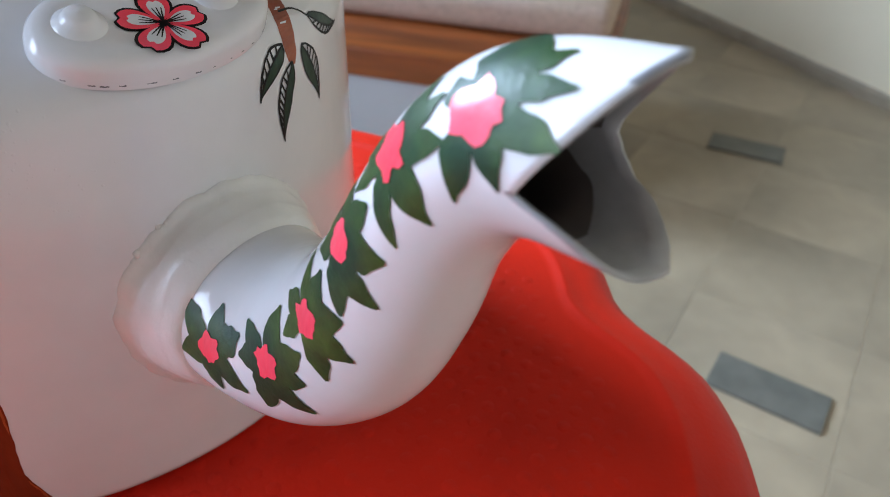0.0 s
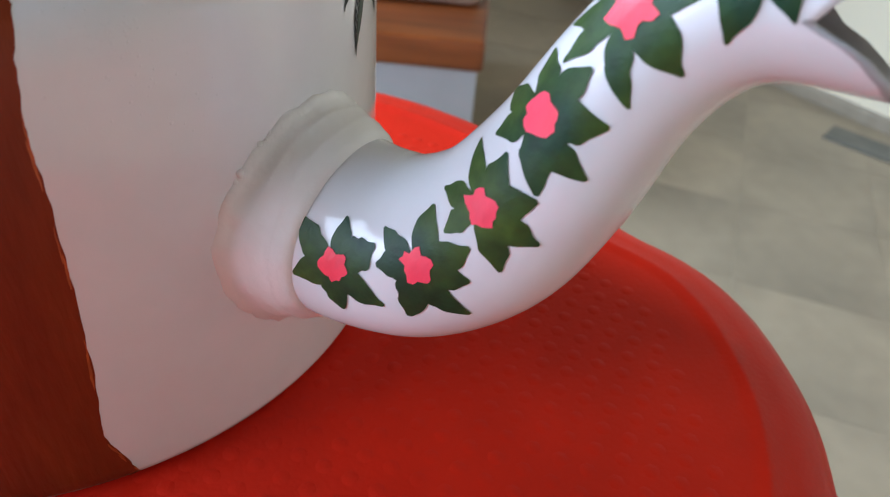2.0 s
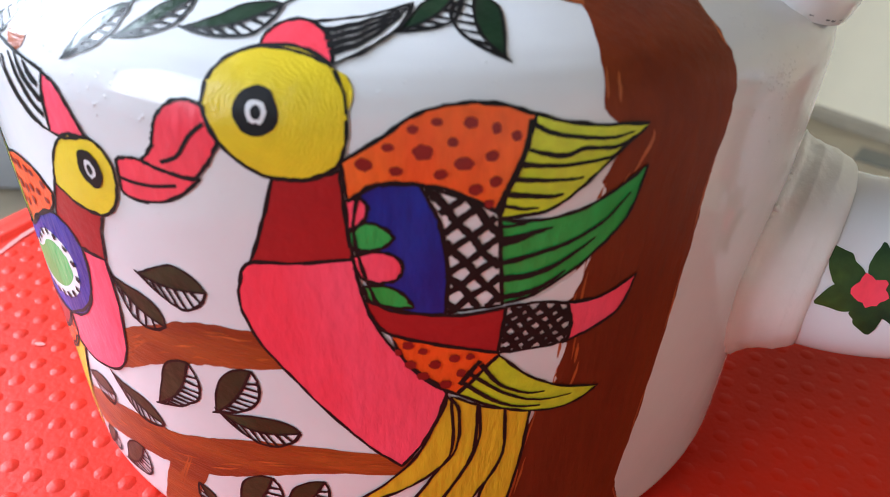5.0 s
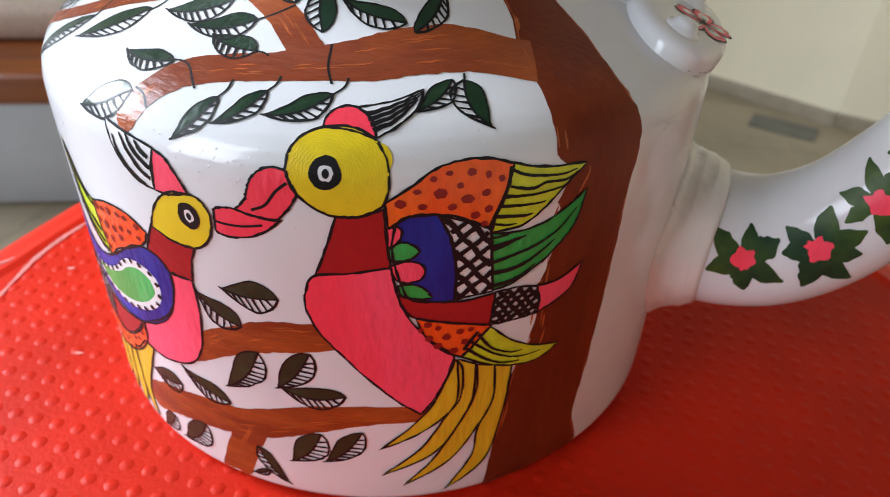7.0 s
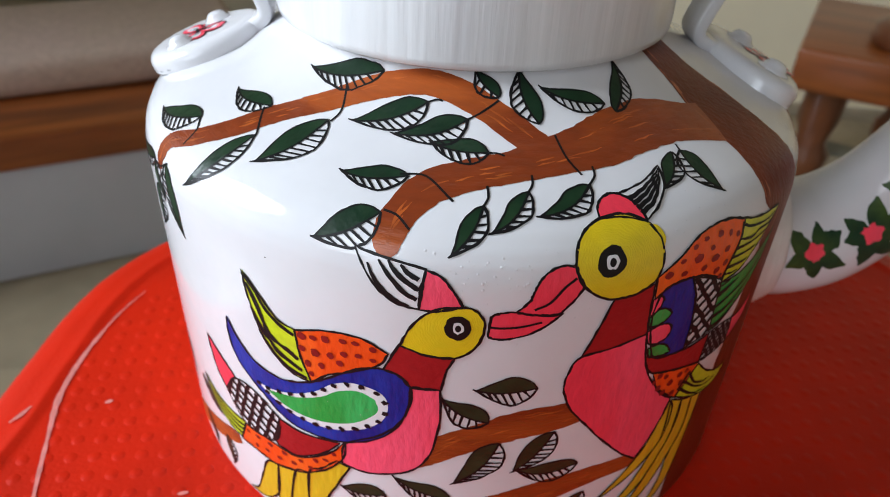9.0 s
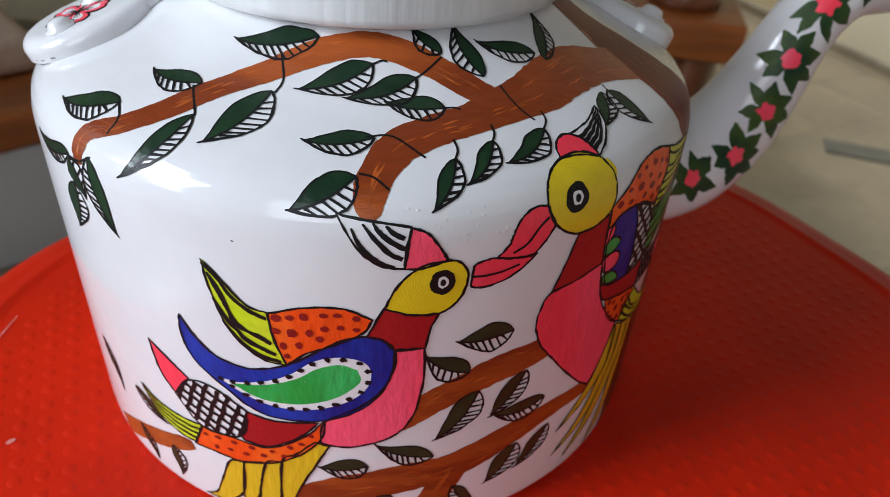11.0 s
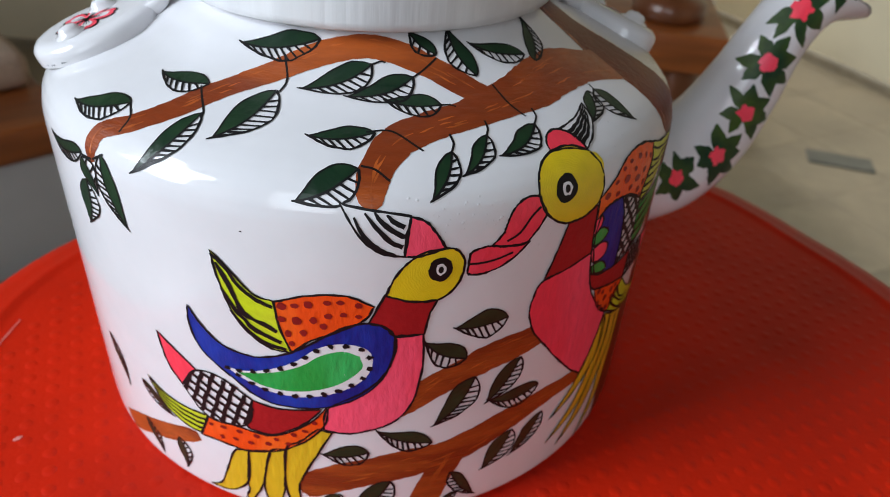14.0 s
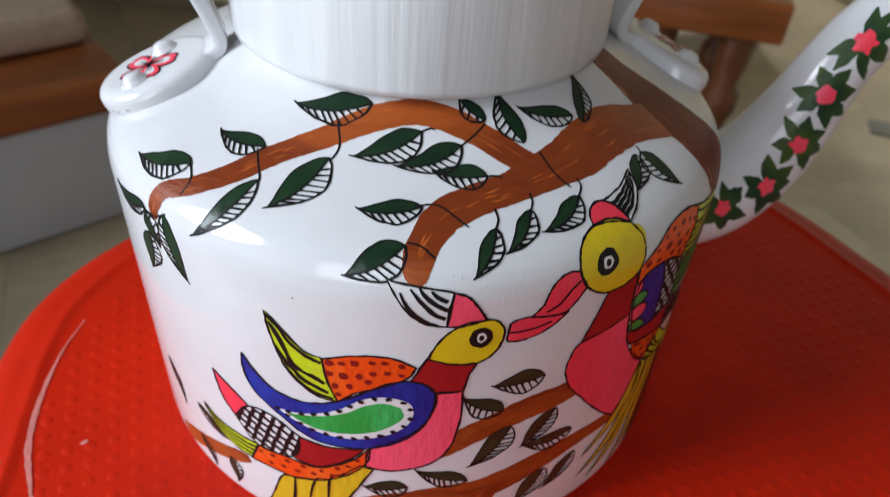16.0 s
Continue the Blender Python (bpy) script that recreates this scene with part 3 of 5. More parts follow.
def details_a(motif, o):
    ringed_spot(motif, -123.7, 84.6, 3.1, 3.4)
    strokes(motif, "stripe",
            [(-173.8, 84.9, 0.6), (-170.3, 81.6, 1.0), (-168.4, 78.2, 0.95), (-164.6, 74.9, 1.05), (-160.4, 73.2, 0.95)],
            [(-172.8, 82.7, 0.6), (-170.4, 77.7, 1.4), (-168.9, 73.4, 0.9), (-167.6, 70.3, 1.6), (-164.8, 68.6, 0.9), (-162.5, 67.8, 1.4), (-159.8, 66.1, 1.0)],
            [(-172.3, 76.1, 0.6), (-169.2, 70.3, 1.15), (-167.2, 68.2, 0.85), (-165.4, 66.0, 1.3), (-159.0, 63.1, 1.0)],
            [(-170.6, 70.2, 0.6), (-167.3, 65.6, 1.1), (-162.9, 62.3, 1.2), (-157.9, 61.2, 0.8)])
    each(motif, "stripe", "black", fan([(-181.6, 31.3), (-188.9, 30.9), (-196.7, 31.9), (-202, 34.4)], [(-184.8, 23.4), (-190.5, 23.8), (-198.2, 27.6), (-202, 34)], 3, 0.75, 0.44))
    strokes(motif, "crest_stripe",
            [(-131.8, 95.7, 1.0), (-134.1, 97.0, 1.0), (-135.5, 98.5, 0.46)],
            [(-131.7, 93.4, 1.05), (-134.3, 95.0, 1.13), (-136.7, 97.1, 0.97), (-138.0, 99.0, 0.48)],
            [(-132.1, 91.0, 1.05), (-134.6, 92.3, 1.13), (-137.4, 95.4, 0.97), (-140.0, 98.8, 0.48)],
            [(-133.7, 88.9, 0.81), (-136.9, 90.4, 1.05), (-140.1, 93.6, 0.97), (-142.2, 97.8, 0.48)])
    spots(motif, (-158.3, 73.9, 1.1, 1.1), (-155.3, 74.5, 0.9, 0.7), (-152.3, 75.2, 1.0, 1.0), (-148.1, 76.0, 0.9, 0.7), (-145.2, 76.3, 0.9, 0.6), (-141.3, 75.6, 0.8, 0.8),
          (-158.5, 70.2, 0.9, 0.9), (-155.1, 70.2, 1.1, 1.2), (-151.3, 70.8, 0.9, 1.0), (-148.0, 72.3, 0.9, 0.8), (-144.6, 72.9, 0.8, 0.7), (-141.3, 72.5, 0.8, 0.6),
          (-157.2, 66.2, 0.8, 1.1), (-153.7, 66.9, 0.8, 1.0), (-149.1, 69.3, 0.9, 0.9), (-156.5, 63.3, 0.7, 0.8))
    spots(motif, *[(u + random.uniform(-0.4, 0.4), v + random.uniform(-0.3, 0.3), random.uniform(0.6, 0.95), random.uniform(0.5, 0.8))
                   for u, v in ((-181, 28.6), (-178, 25), (-177.4, 29.2), (-174, 26.2), (-172.6, 29.4), (-169.4, 26), (-168, 29.2), (-165, 27.4), (-162.8, 29.6), (-159.8, 29), (-157.6, 32.2), (-154.6, 34.4), (-152.4, 37.4))])
    marks(motif, "check_net", "black", lambda bm: (hatch(bm, o["checked_band"][0], -27, 2.9, 1.1, 0.44), hatch(bm, o["checked_band"][0], 70, 3.0, 1.15, 0.44)))
    def beads():
        made = []
        ring = resample(o["paisley_border"][0] + o["paisley_border"][0][:1], 24)[:-1]
        core = resample(o["paisley_centre"][0] + o["paisley_centre"][0][:1], 200)
        for q in ring:
            c = core[np.argmin(np.linalg.norm(core - q, axis=1))]
            m = q * 0.80 + c * 0.20
            made.append(bmesh.new())
            disc(made[-1], m[0], m[1], 0.85, 0.72, 0.46, 10, wobble=0.3)
        return made
    each(motif, "bead", "black", beads())
    marks(motif, "twist_line", "black", lambda bm: ribbon(bm, smooth_curve([(-117.1, 85.1), (-114.6, 84.9), (-110.9, 85.2), (-106.8, 86.2)], 5), 0.55, 0.46))


def details_b(motif, o):
    ringed_spot(motif, -93.5, 99.0, 3.7, 3.5)
    strokes(motif, "stripe",
            [(-57.4, 99.1, 0.64), (-57.9, 95.6, 0.8), (-58.9, 92.2, 0.88), (-60.3, 88.7, 0.88), (-61.4, 85.8, 0.72)],
            [(-56.9, 98.3, 0.64), (-54.8, 97.2, 0.64), (-51.7, 96.4, 0.56), (-46.0, 95.6, 0.48), (-42.2, 96.0, 0.24)],
            [(-57.6, 95.0, 0.45), (-55.0, 94.2, 0.67), (-52.2, 93.8, 0.75), (-49.4, 94.5, 0.6), (-44.8, 94.2, 0.53), (-42.2, 95.2, 0.22)],
            [(-58.3, 92.9, 0.9), (-55.0, 92.5, 0.67), (-50.2, 92.3, 0.53), (-46.0, 92.7, 0.45), (-44.6, 93.2, 0.15)],
            [(-59.3, 90.8, 0.88), (-55.1, 90.3, 0.64), (-51.0, 90.0, 0.48), (-49.2, 90.2, 0.32)],
            [(-60.4, 88.5, 0.96), (-56.7, 88.0, 0.8), (-53.5, 87.6, 0.64), (-51.9, 87.8, 0.4)],
            [(-61.1, 87.0, 0.6), (-57.6, 86.0, 0.53), (-55.3, 86.0, 0.22)])
    strokes(motif, "stripe",
            [(-60.6, 83.3, 0.56), (-59.0, 83.4, 0.48), (-56.9, 83.5, 0.4)],
            [(-60.6, 80.6, 1.7), (-58.2, 81.1, 1.36), (-55.3, 81.9, 0.85), (-52.7, 82.5, 0.26)],
            [(-60.2, 76.9, 0.93), (-55.3, 78.0, 0.85), (-50.1, 79.4, 0.68), (-44.8, 82.1, 0.51), (-40.9, 86.4, 0.25)],
            [(-60.0, 74.1, 1.27), (-55.9, 74.3, 1.1), (-51.9, 75.4, 0.85), (-47.9, 77.9, 0.51), (-45.6, 79.6, 0.25)],
            [(-59.4, 70.7, 1.1), (-55.5, 71.1, 1.02), (-52.4, 72.4, 0.76), (-49.7, 74.4, 0.34)])
    strokes(motif, "stripe",
            [(-61.9, 58.0, 0.7), (-63.5, 55.5, 0.95), (-65.0, 53.0, 0.9)],
            [(-61.7, 57.2, 0.81), (-59.7, 54.0, 0.81), (-57.4, 51.5, 0.63), (-53.1, 49.3, 0.45), (-50.0, 49.0, 0.27)],
            [(-63.4, 55.3, 0.81), (-60.7, 52.9, 0.72), (-57.5, 50.2, 0.63), (-53.1, 47.8, 0.45), (-49.0, 46.9, 0.36), (-44.7, 46.9, 0.27)],
            [(-64.6, 53.6, 0.72), (-62.2, 51.3, 0.81), (-59.0, 48.6, 0.72), (-55.1, 46.5, 0.54), (-50.5, 45.7, 0.36)])
    each(motif, "crest_stripe", "black", fan([(-86.8, 112.3), (-80.7, 114.2), (-73.4, 117)], [(-84, 106.4), (-79.4, 108.8), (-73.6, 115.8)], 4, 1.0, 0.44))
    spots(motif, (-73.0, 98.0, 0.7, 0.6), (-69.9, 99.0, 0.8, 0.5), (-65.5, 98.9, 0.9, 0.8), (-62.1, 98.1, 0.6, 0.8), (-59.4, 97.0, 0.7, 0.7), (-67.8, 96.4, 0.7, 0.6),
          (-76.2, 95.6, 0.8, 0.6), (-71.7, 95.0, 1.3, 1.1), (-62.6, 94.4, 0.9, 0.8), (-79.4, 93.1, 1.1, 1.0), (-66.2, 93.4, 1.3, 1.0), (-75.1, 92.3, 0.9, 0.7),
          (-69.3, 91.9, 0.9, 0.8), (-61.8, 90.6, 0.9, 0.8), (-64.5, 89.5, 1.0, 0.9), (-62.5, 87.2, 0.7, 0.7))
    spots(motif, (-73.4, 61.8, 0.9, 0.9), (-71.1, 60.6, 0.7, 0.7), (-66.1, 58.9, 0.9, 0.9), (-73.0, 57.8, 0.9, 0.9), (-69.1, 57.7, 1.0, 1.0), (-63.6, 59.1, 0.7, 0.7),
          (-64.9, 55.7, 0.8, 0.9), (-71.0, 55.3, 1.0, 0.9), (-67.3, 53.3, 1.0, 0.9), (-74.9, 60.4, 0.6, 0.7))
    marks(motif, "net", "black", lambda bm: (hatch(bm, o["net_band"][0], 40, 2.9, 1.2, 0.44), hatch(bm, o["net_band"][0], -52, 3.1, 1.2, 0.44)))
    marks(motif, "check_net", "black", lambda bm: (hatch(bm, o["checked_band"][0], 35, 1.9, 1.1, 0.44), hatch(bm, o["checked_band"][0], -55, 1.9, 1.1, 0.44)))
    marks(motif, "twist_line", "black", lambda bm: ribbon(bm, smooth_curve([(-100.9, 96.5), (-103.2, 94.5), (-105.7, 91.1), (-108.7, 89.5)], 5), 0.6, 0.46))


SWIRLED = {name: swirl(material("yellow_swirled_paint", (0.78, 0.57, 0.010), 0.34, 0.06, 260, 0.12, 420, coat=0.25, spec=0.45, second=(0.82, 0.66, 0.03), second_scale=60), on_pot(u, v, 0), 0.0006, 0.12)
           for name, u, v in (("yellow_a", -123.7, 84.6), ("yellow_b", -93.5, 99.0))}
PAINT.update(SWIRLED)
def patch(figure, name, colour, *points):
    figure.append((name, colour, list(points)))


MOTIF_A, MOTIF_B = [], []
patch(MOTIF_A, "tail_plume", "ochre", (-175.1, 21.0), (-170.8, 22.9), (-172.1, 10.0), (-178.2, 3.4), (-185.0, 2.6), (-180.8, 5.6), (-178.0, 13.2))
patch(MOTIF_A, "tail_plume", "ochre", (-170.8, 22.9), (-164.5, 24.7), (-166.3, 17.2), (-168.0, 9.3), (-171.3, 2.5), (-173.4, 2.2), (-172.1, 6.3), (-172.1, 10.0))
patch(MOTIF_A, "tail_plume", "ochre", (-164.5, 24.7), (-160.3, 26.4), (-161.3, 14.1), (-161.7, 9.1), (-163.5, 2.6), (-166.4, 3.3), (-167.3, 9.6), (-166.3, 17.2))
patch(MOTIF_A, "tail_plume", "ochre", (-160.3, 26.4), (-156.2, 30.4), (-151.6, 35.6), (-148.2, 34.4), (-151.7, 26.8), (-156.1, 16.7), (-157.5, 11.5), (-156.5, 2.4), (-159.4, 4.8), (-161.1, 11.7))
patch(MOTIF_A, "lower_plume", "orange", (-182, 31.1), (-172.8, 31.1), (-163.1, 30.9), (-153.7, 37.5), (-149, 43.6), (-149.3, 39), (-152.6, 33), (-160.2, 26.5), (-170.1, 22.7), (-178.9, 22.9), (-185.3, 22.7))
patch(MOTIF_A, "plume_tip", "lime", (-202.7, 34.8), (-196.7, 31.9), (-188.9, 30.9), (-181.6, 31.3), (-184.8, 23.4), (-190.5, 23.8), (-198.2, 27.6))
patch(MOTIF_A, "red_band", "crimson", (-168, 42.3), (-161, 41.2), (-150.4, 42.6), (-155.2, 36.8), (-163.1, 31.4), (-169.5, 31.4), (-170.3, 33.6))
patch(MOTIF_A, "checked_band", "white", (-183.6, 46.5), (-176.3, 47.3), (-168, 42.3), (-169.6, 33.5), (-176.3, 30.8), (-183, 31.9), (-188.8, 39.5))
patch(MOTIF_A, "pink_tip", "pink", (-194.5, 54.8), (-188.5, 50.8), (-183.2, 47), (-188.8, 39.5), (-192.6, 45.2))
patch(MOTIF_A, "upper_plume", "orange", (-160.2, 74.8), (-151.5, 77.8), (-143.9, 78.1), (-138, 75.3), (-140, 71.5), (-146.4, 67.6), (-151.8, 64.9), (-156.9, 60.5), (-159.1, 67.4))
patch(MOTIF_A, "plume_tip", "lime", (-173.8, 85.8), (-169.2, 81), (-164.8, 76.1), (-160, 74.9), (-159.1, 67.4), (-156.8, 60.5), (-162.9, 61.3), (-169.3, 67.9), (-172.5, 77.2))
patch(MOTIF_A, "curved_patch", "pink", (-133, 66.7), (-126.6, 66.6), (-126.4, 56.9), (-128.3, 45.4), (-133.4, 38), (-143.5, 34.6), (-150.2, 35.6), (-148.7, 43.2), (-139.5, 49.8), (-134.2, 57.4))
patch(MOTIF_A, "band_patch", "crimson", (-135.6, 78.4), (-129.9, 76.3), (-123.8, 76.3), (-125.6, 71.9), (-126.4, 66.6), (-133, 66.5), (-135.4, 69.2), (-139.1, 70.5))
patch(MOTIF_A, "paisley_patch", "blue", (-182.3, 67.9), (-179.1, 62.9), (-174.1, 58.6), (-166.1, 57.2), (-157.3, 60.2), (-150.4, 65.1), (-143.8, 69.6), (-138, 70.5), (-133.9, 67.9), (-132.8, 63.2), (-135.2, 54.8), (-140.5, 47.9), (-149.3, 43.5), (-158, 42.4), (-165.5, 43.6), (-172.3, 48.4), (-180.1, 54.9), (-182.7, 61.9))
patch(MOTIF_A, "paisley_border", "white", (-174.2, 51.7), (-168.7, 51.9), (-161.9, 54.3), (-156, 57.8), (-151.1, 62.2), (-145.8, 64.2), (-140.1, 63.2), (-138.1, 59.6), (-139.6, 54.1), (-145, 49.5), (-153.5, 46.5), (-162.3, 46.5), (-169.4, 49))
patch(MOTIF_A, "paisley_centre", "green", (-170.8, 50.8), (-161.9, 53.1), (-154.7, 56.6), (-150.2, 60.2), (-145.1, 62), (-141.1, 60.6), (-140.7, 56.6), (-146.4, 51.3), (-154.9, 48.2), (-163.7, 48))
patch(MOTIF_A, "striped_plume", "white", (-145, 100.5), (-139.5, 99.5), (-130.5, 98.1), (-131.1, 93.2), (-131.6, 88.5), (-136.8, 89.6), (-141.1, 93.7))
patch(MOTIF_A, "plume_lobe", "pink", (-130.4, 97.9), (-127, 96.4), (-123.9, 92.1), (-122.9, 90), (-128.1, 88.4), (-131.6, 88.5), (-131.4, 93.7))
patch(MOTIF_A, "twisted_patch", "pink", (-117.2, 87.9), (-115.8, 88.6), (-113.4, 89.1), (-110.6, 88.6), (-107.6, 88.0), (-104.1, 88.0), (-102.6, 88.1), (-104.8, 86.0), (-108.5, 83.4), (-113.0, 82.0), (-116.2, 82.0), (-117.5, 82.6))
patch(MOTIF_A, "round_patch", "yellow_a", (-118.3, 85.5), (-120.3, 89.3), (-124.2, 89.8), (-129.1, 88.4), (-133.3, 83.5), (-135.5, 78.2), (-129.9, 76.5), (-124, 76.2), (-119.6, 79.9))
patch(MOTIF_B, "tail_plume", "ochre", (-67.1, 50.8), (-64.8, 46.7), (-65, 37.2), (-69, 31), (-75.2, 25.8), (-84.7, 20.6), (-77.4, 28.1), (-71.9, 35.6), (-68.8, 43.8))
patch(MOTIF_B, "tail_plume", "ochre", (-66.2, 50.3), (-61.4, 47.8), (-61.1, 38.1), (-65.3, 27), (-71.5, 17.5), (-84.3, 10.4), (-74.4, 20.2), (-69, 30), (-65.6, 37.3))
patch(MOTIF_B, "tail_plume", "ochre", (-61.7, 47.8), (-56.8, 46.1), (-56.4, 34.7), (-60, 25.5), (-66.9, 14.2), (-78.7, 6), (-71.4, 15.2), (-65.3, 27), (-61.8, 36.4))
patch(MOTIF_B, "tail_plume", "ochre", (-56.8, 46.1), (-52.2, 44.6), (-52.9, 33.4), (-54.8, 19.2), (-58.1, 10.2), (-67.6, 2.2), (-60.8, 14.7), (-59.9, 24.4), (-56.4, 34.7))
patch(MOTIF_B, "lower_plume", "orange", (-76, 63.8), (-67.5, 61.6), (-58.7, 59.3), (-61.9, 55.1), (-65.2, 50.8), (-69.5, 53.4), (-73.5, 57.9))
patch(MOTIF_B, "plume_tip", "lime", (-58.9, 58.8), (-53.3, 53.2), (-46.8, 49.3), (-39.4, 47.2), (-44.5, 44.3), (-51.7, 44.6), (-58.8, 47.1), (-65.5, 50.9), (-61.9, 55.1))
patch(MOTIF_B, "red_band", "crimson", (-79.8, 70.5), (-72.8, 68.4), (-65.3, 67.7), (-58.5, 68.6), (-58.8, 63.7), (-59.2, 59.4), (-67.5, 61.6), (-75.8, 63.9), (-78.6, 66.7))
patch(MOTIF_B, "checked_band", "white", (-58.5, 68.6), (-53.5, 68.8), (-48.3, 67.8), (-47.2, 63.2), (-47.5, 59.7), (-53.9, 59.4), (-59.2, 59.4), (-58.8, 63.7))
patch(MOTIF_B, "pink_tip", "pink", (-48.3, 67.8), (-42.4, 67.8), (-36.5, 70.5), (-38.1, 64.6), (-42.2, 61.7), (-47.4, 59.7), (-47.3, 63.5))
patch(MOTIF_B, "green_plume", "green", (-60.9, 84.6), (-55.8, 83.9), (-49.2, 84.7), (-43.3, 87.4), (-38.8, 90.6), (-40.2, 83.4), (-43.6, 78.5), (-48.5, 74.2), (-54.4, 70.5), (-59.2, 69.4), (-60.1, 77.2))
patch(MOTIF_B, "net_band", "white", (-72, 90.3), (-68.8, 89.2), (-61.3, 85.7), (-60.1, 77.2), (-59.2, 69.1), (-64.1, 68.8), (-67.8, 68.1), (-67.8, 75.5), (-68.7, 82.9), (-70.3, 86.9))
patch(MOTIF_B, "paisley_patch", "blue", (-79.5, 89.3), (-76.1, 90.3), (-72, 90.3), (-70.1, 86.5), (-68.6, 81.4), (-67.6, 74), (-67.8, 68.1), (-72.8, 68.3), (-77.6, 69.6), (-80, 76.5), (-81.1, 83.7))
patch(MOTIF_B, "paisley_lobe", "pink", (-82, 87.5), (-79.8, 88), (-79, 86.4), (-80, 83.9), (-81.8, 82.9))
patch(MOTIF_B, "paisley_lobe", "green", (-81.9, 82.3), (-79.4, 84.1), (-76.8, 83.4), (-75.4, 81.8), (-77.1, 80), (-80, 79.4), (-81.7, 80))
patch(MOTIF_B, "paisley_lobe", "pink", (-81.4, 78.3), (-78.3, 79.4), (-75.1, 78.5), (-74.2, 76.5), (-75.3, 74.5), (-78.2, 73.8), (-80.6, 75.1))
patch(MOTIF_B, "paisley_lobe", "green", (-80, 73.1), (-77.1, 73.4), (-74.3, 72), (-72.6, 69.4), (-75.8, 69.3), (-79.1, 70.3))
patch(MOTIF_B, "upper_plume", "orange", (-82.3, 93.3), (-77.8, 96.3), (-72.3, 100), (-66.6, 101.3), (-61.4, 101), (-56.7, 99.6), (-57.9, 95.4), (-59.5, 90.9), (-61, 85.4), (-66.5, 88.9), (-72.2, 90.4), (-77.2, 90.3), (-81.7, 87.5))
patch(MOTIF_B, "plume_tip", "lime", (-56.7, 99.6), (-50, 97.9), (-39.7, 96.8), (-44, 93.6), (-48.8, 88.8), (-54, 85.3), (-60.7, 84.8), (-59.4, 91.1), (-57.9, 95.4))
patch(MOTIF_B, "curved_patch", "pink", (-96.8, 75.2), (-89.3, 76.3), (-81.3, 77.9), (-80, 70.5), (-77.3, 63.7), (-72.5, 56.9), (-67.1, 51.2), (-68.7, 44.1), (-71.7, 37.5), (-74.4, 33.1), (-80.1, 38.3), (-86.6, 45.6), (-92.7, 53.5), (-97.4, 60.1), (-99.5, 66.3), (-99, 71.4))
patch(MOTIF_B, "band_patch", "crimson", (-91.8, 90.1), (-87.6, 90.1), (-82.6, 92), (-82.1, 85.1), (-81.3, 77.9), (-89.3, 76.3), (-96.8, 75.2), (-94.3, 81.8))
patch(MOTIF_B, "striped_plume", "white", (-87.9, 112.8), (-80.7, 114.4), (-73, 117.4), (-74.9, 112.8), (-79.4, 108.6), (-83.8, 106), (-84.9, 109.9))
patch(MOTIF_B, "plume_lobe", "pink", (-94.7, 107.9), (-94, 111.1), (-90.6, 113.1), (-86.8, 112.2), (-84.3, 108.9), (-83.9, 105.7), (-88.9, 107.5))
patch(MOTIF_B, "twisted_patch", "pink", (-101.1, 99.0), (-103.5, 99.3), (-106.0, 98.6), (-108.1, 96.6), (-109.2, 93.8), (-109.9, 91.6), (-112.2, 89.0), (-110.6, 88.6), (-107.6, 88.0), (-104.1, 87.7), (-102.0, 89.6), (-99.8, 92.7), (-99.1, 94.7), (-100.3, 96.8))
patch(MOTIF_B, "round_lobe", "yellow", (-83.6, 105.2), (-81.9, 104.5), (-81.0, 103.0), (-80.8, 101.5), (-81.3, 99.9), (-82.4, 101.8), (-83.2, 103.5))
patch(MOTIF_B, "round_patch", "yellow_b", (-101.2, 100), (-99.8, 104.4), (-95.8, 107.5), (-89.8, 108.3), (-84.8, 106.4), (-81.9, 102), (-81.5, 96.6), (-83, 92.5), (-87.6, 90.2), (-93.1, 90.3), (-98.2, 93.4), (-100.6, 97.2))

painted_motif(MOTIF_A, "patterned plumed figure in pink, blue and green paint", details_a)
painted_motif(MOTIF_B, "larger patterned plumed figure in yellow, pink and orange paint", details_b)


# ---- spout ----
SPOUT_TURN = radians(16.5)
OUT = Vector((math.cos(SPOUT_TURN), math.sin(SPOUT_TURN), 0))
SIDE = Vector((-math.sin(SPOUT_TURN), math.cos(SPOUT_TURN), 0))
UP = Vector((0, 0, 1))
SPINE = [np.array(q) for q in smooth_curve([(80, 49, 21.5), (94, 49, 20.5), (108, 48.5, 19.8), (121, 52, 18.8), (134, 62.5, 17.0), (144, 79, 14.6), (152, 97, 12.3), (160, 109, 11.8),
                                            (170, 115.5, 12.3), (186, 117.5, 13.0)], 6)]
RUN = np.concatenate([[0], np.cumsum([np.hypot(b[0] - a[0], b[1] - a[1]) for a, b in zip(SPINE, SPINE[1:])])])
SP = np.array(SPINE)


def spine_at(s):
    q = min(max(s, 1.5), float(RUN[-1]) - 1.5)
    x, z, r = (float(np.interp(s, RUN, SP[:, k])) for k in range(3))
    x0, z0 = (float(np.interp(q - 1.5, RUN, SP[:, k])) for k in range(2))
    x1, z1 = (float(np.interp(q + 1.5, RUN, SP[:, k])) for k in range(2))
    n = math.hypot(x1 - x0, z1 - z0)
    tx, tz = (x1 - x0) / n, (z1 - z0) / n
    over = max(0.0, s - float(RUN[-1]))
    return x + tx * over, z + tz * over, r, tx, tz


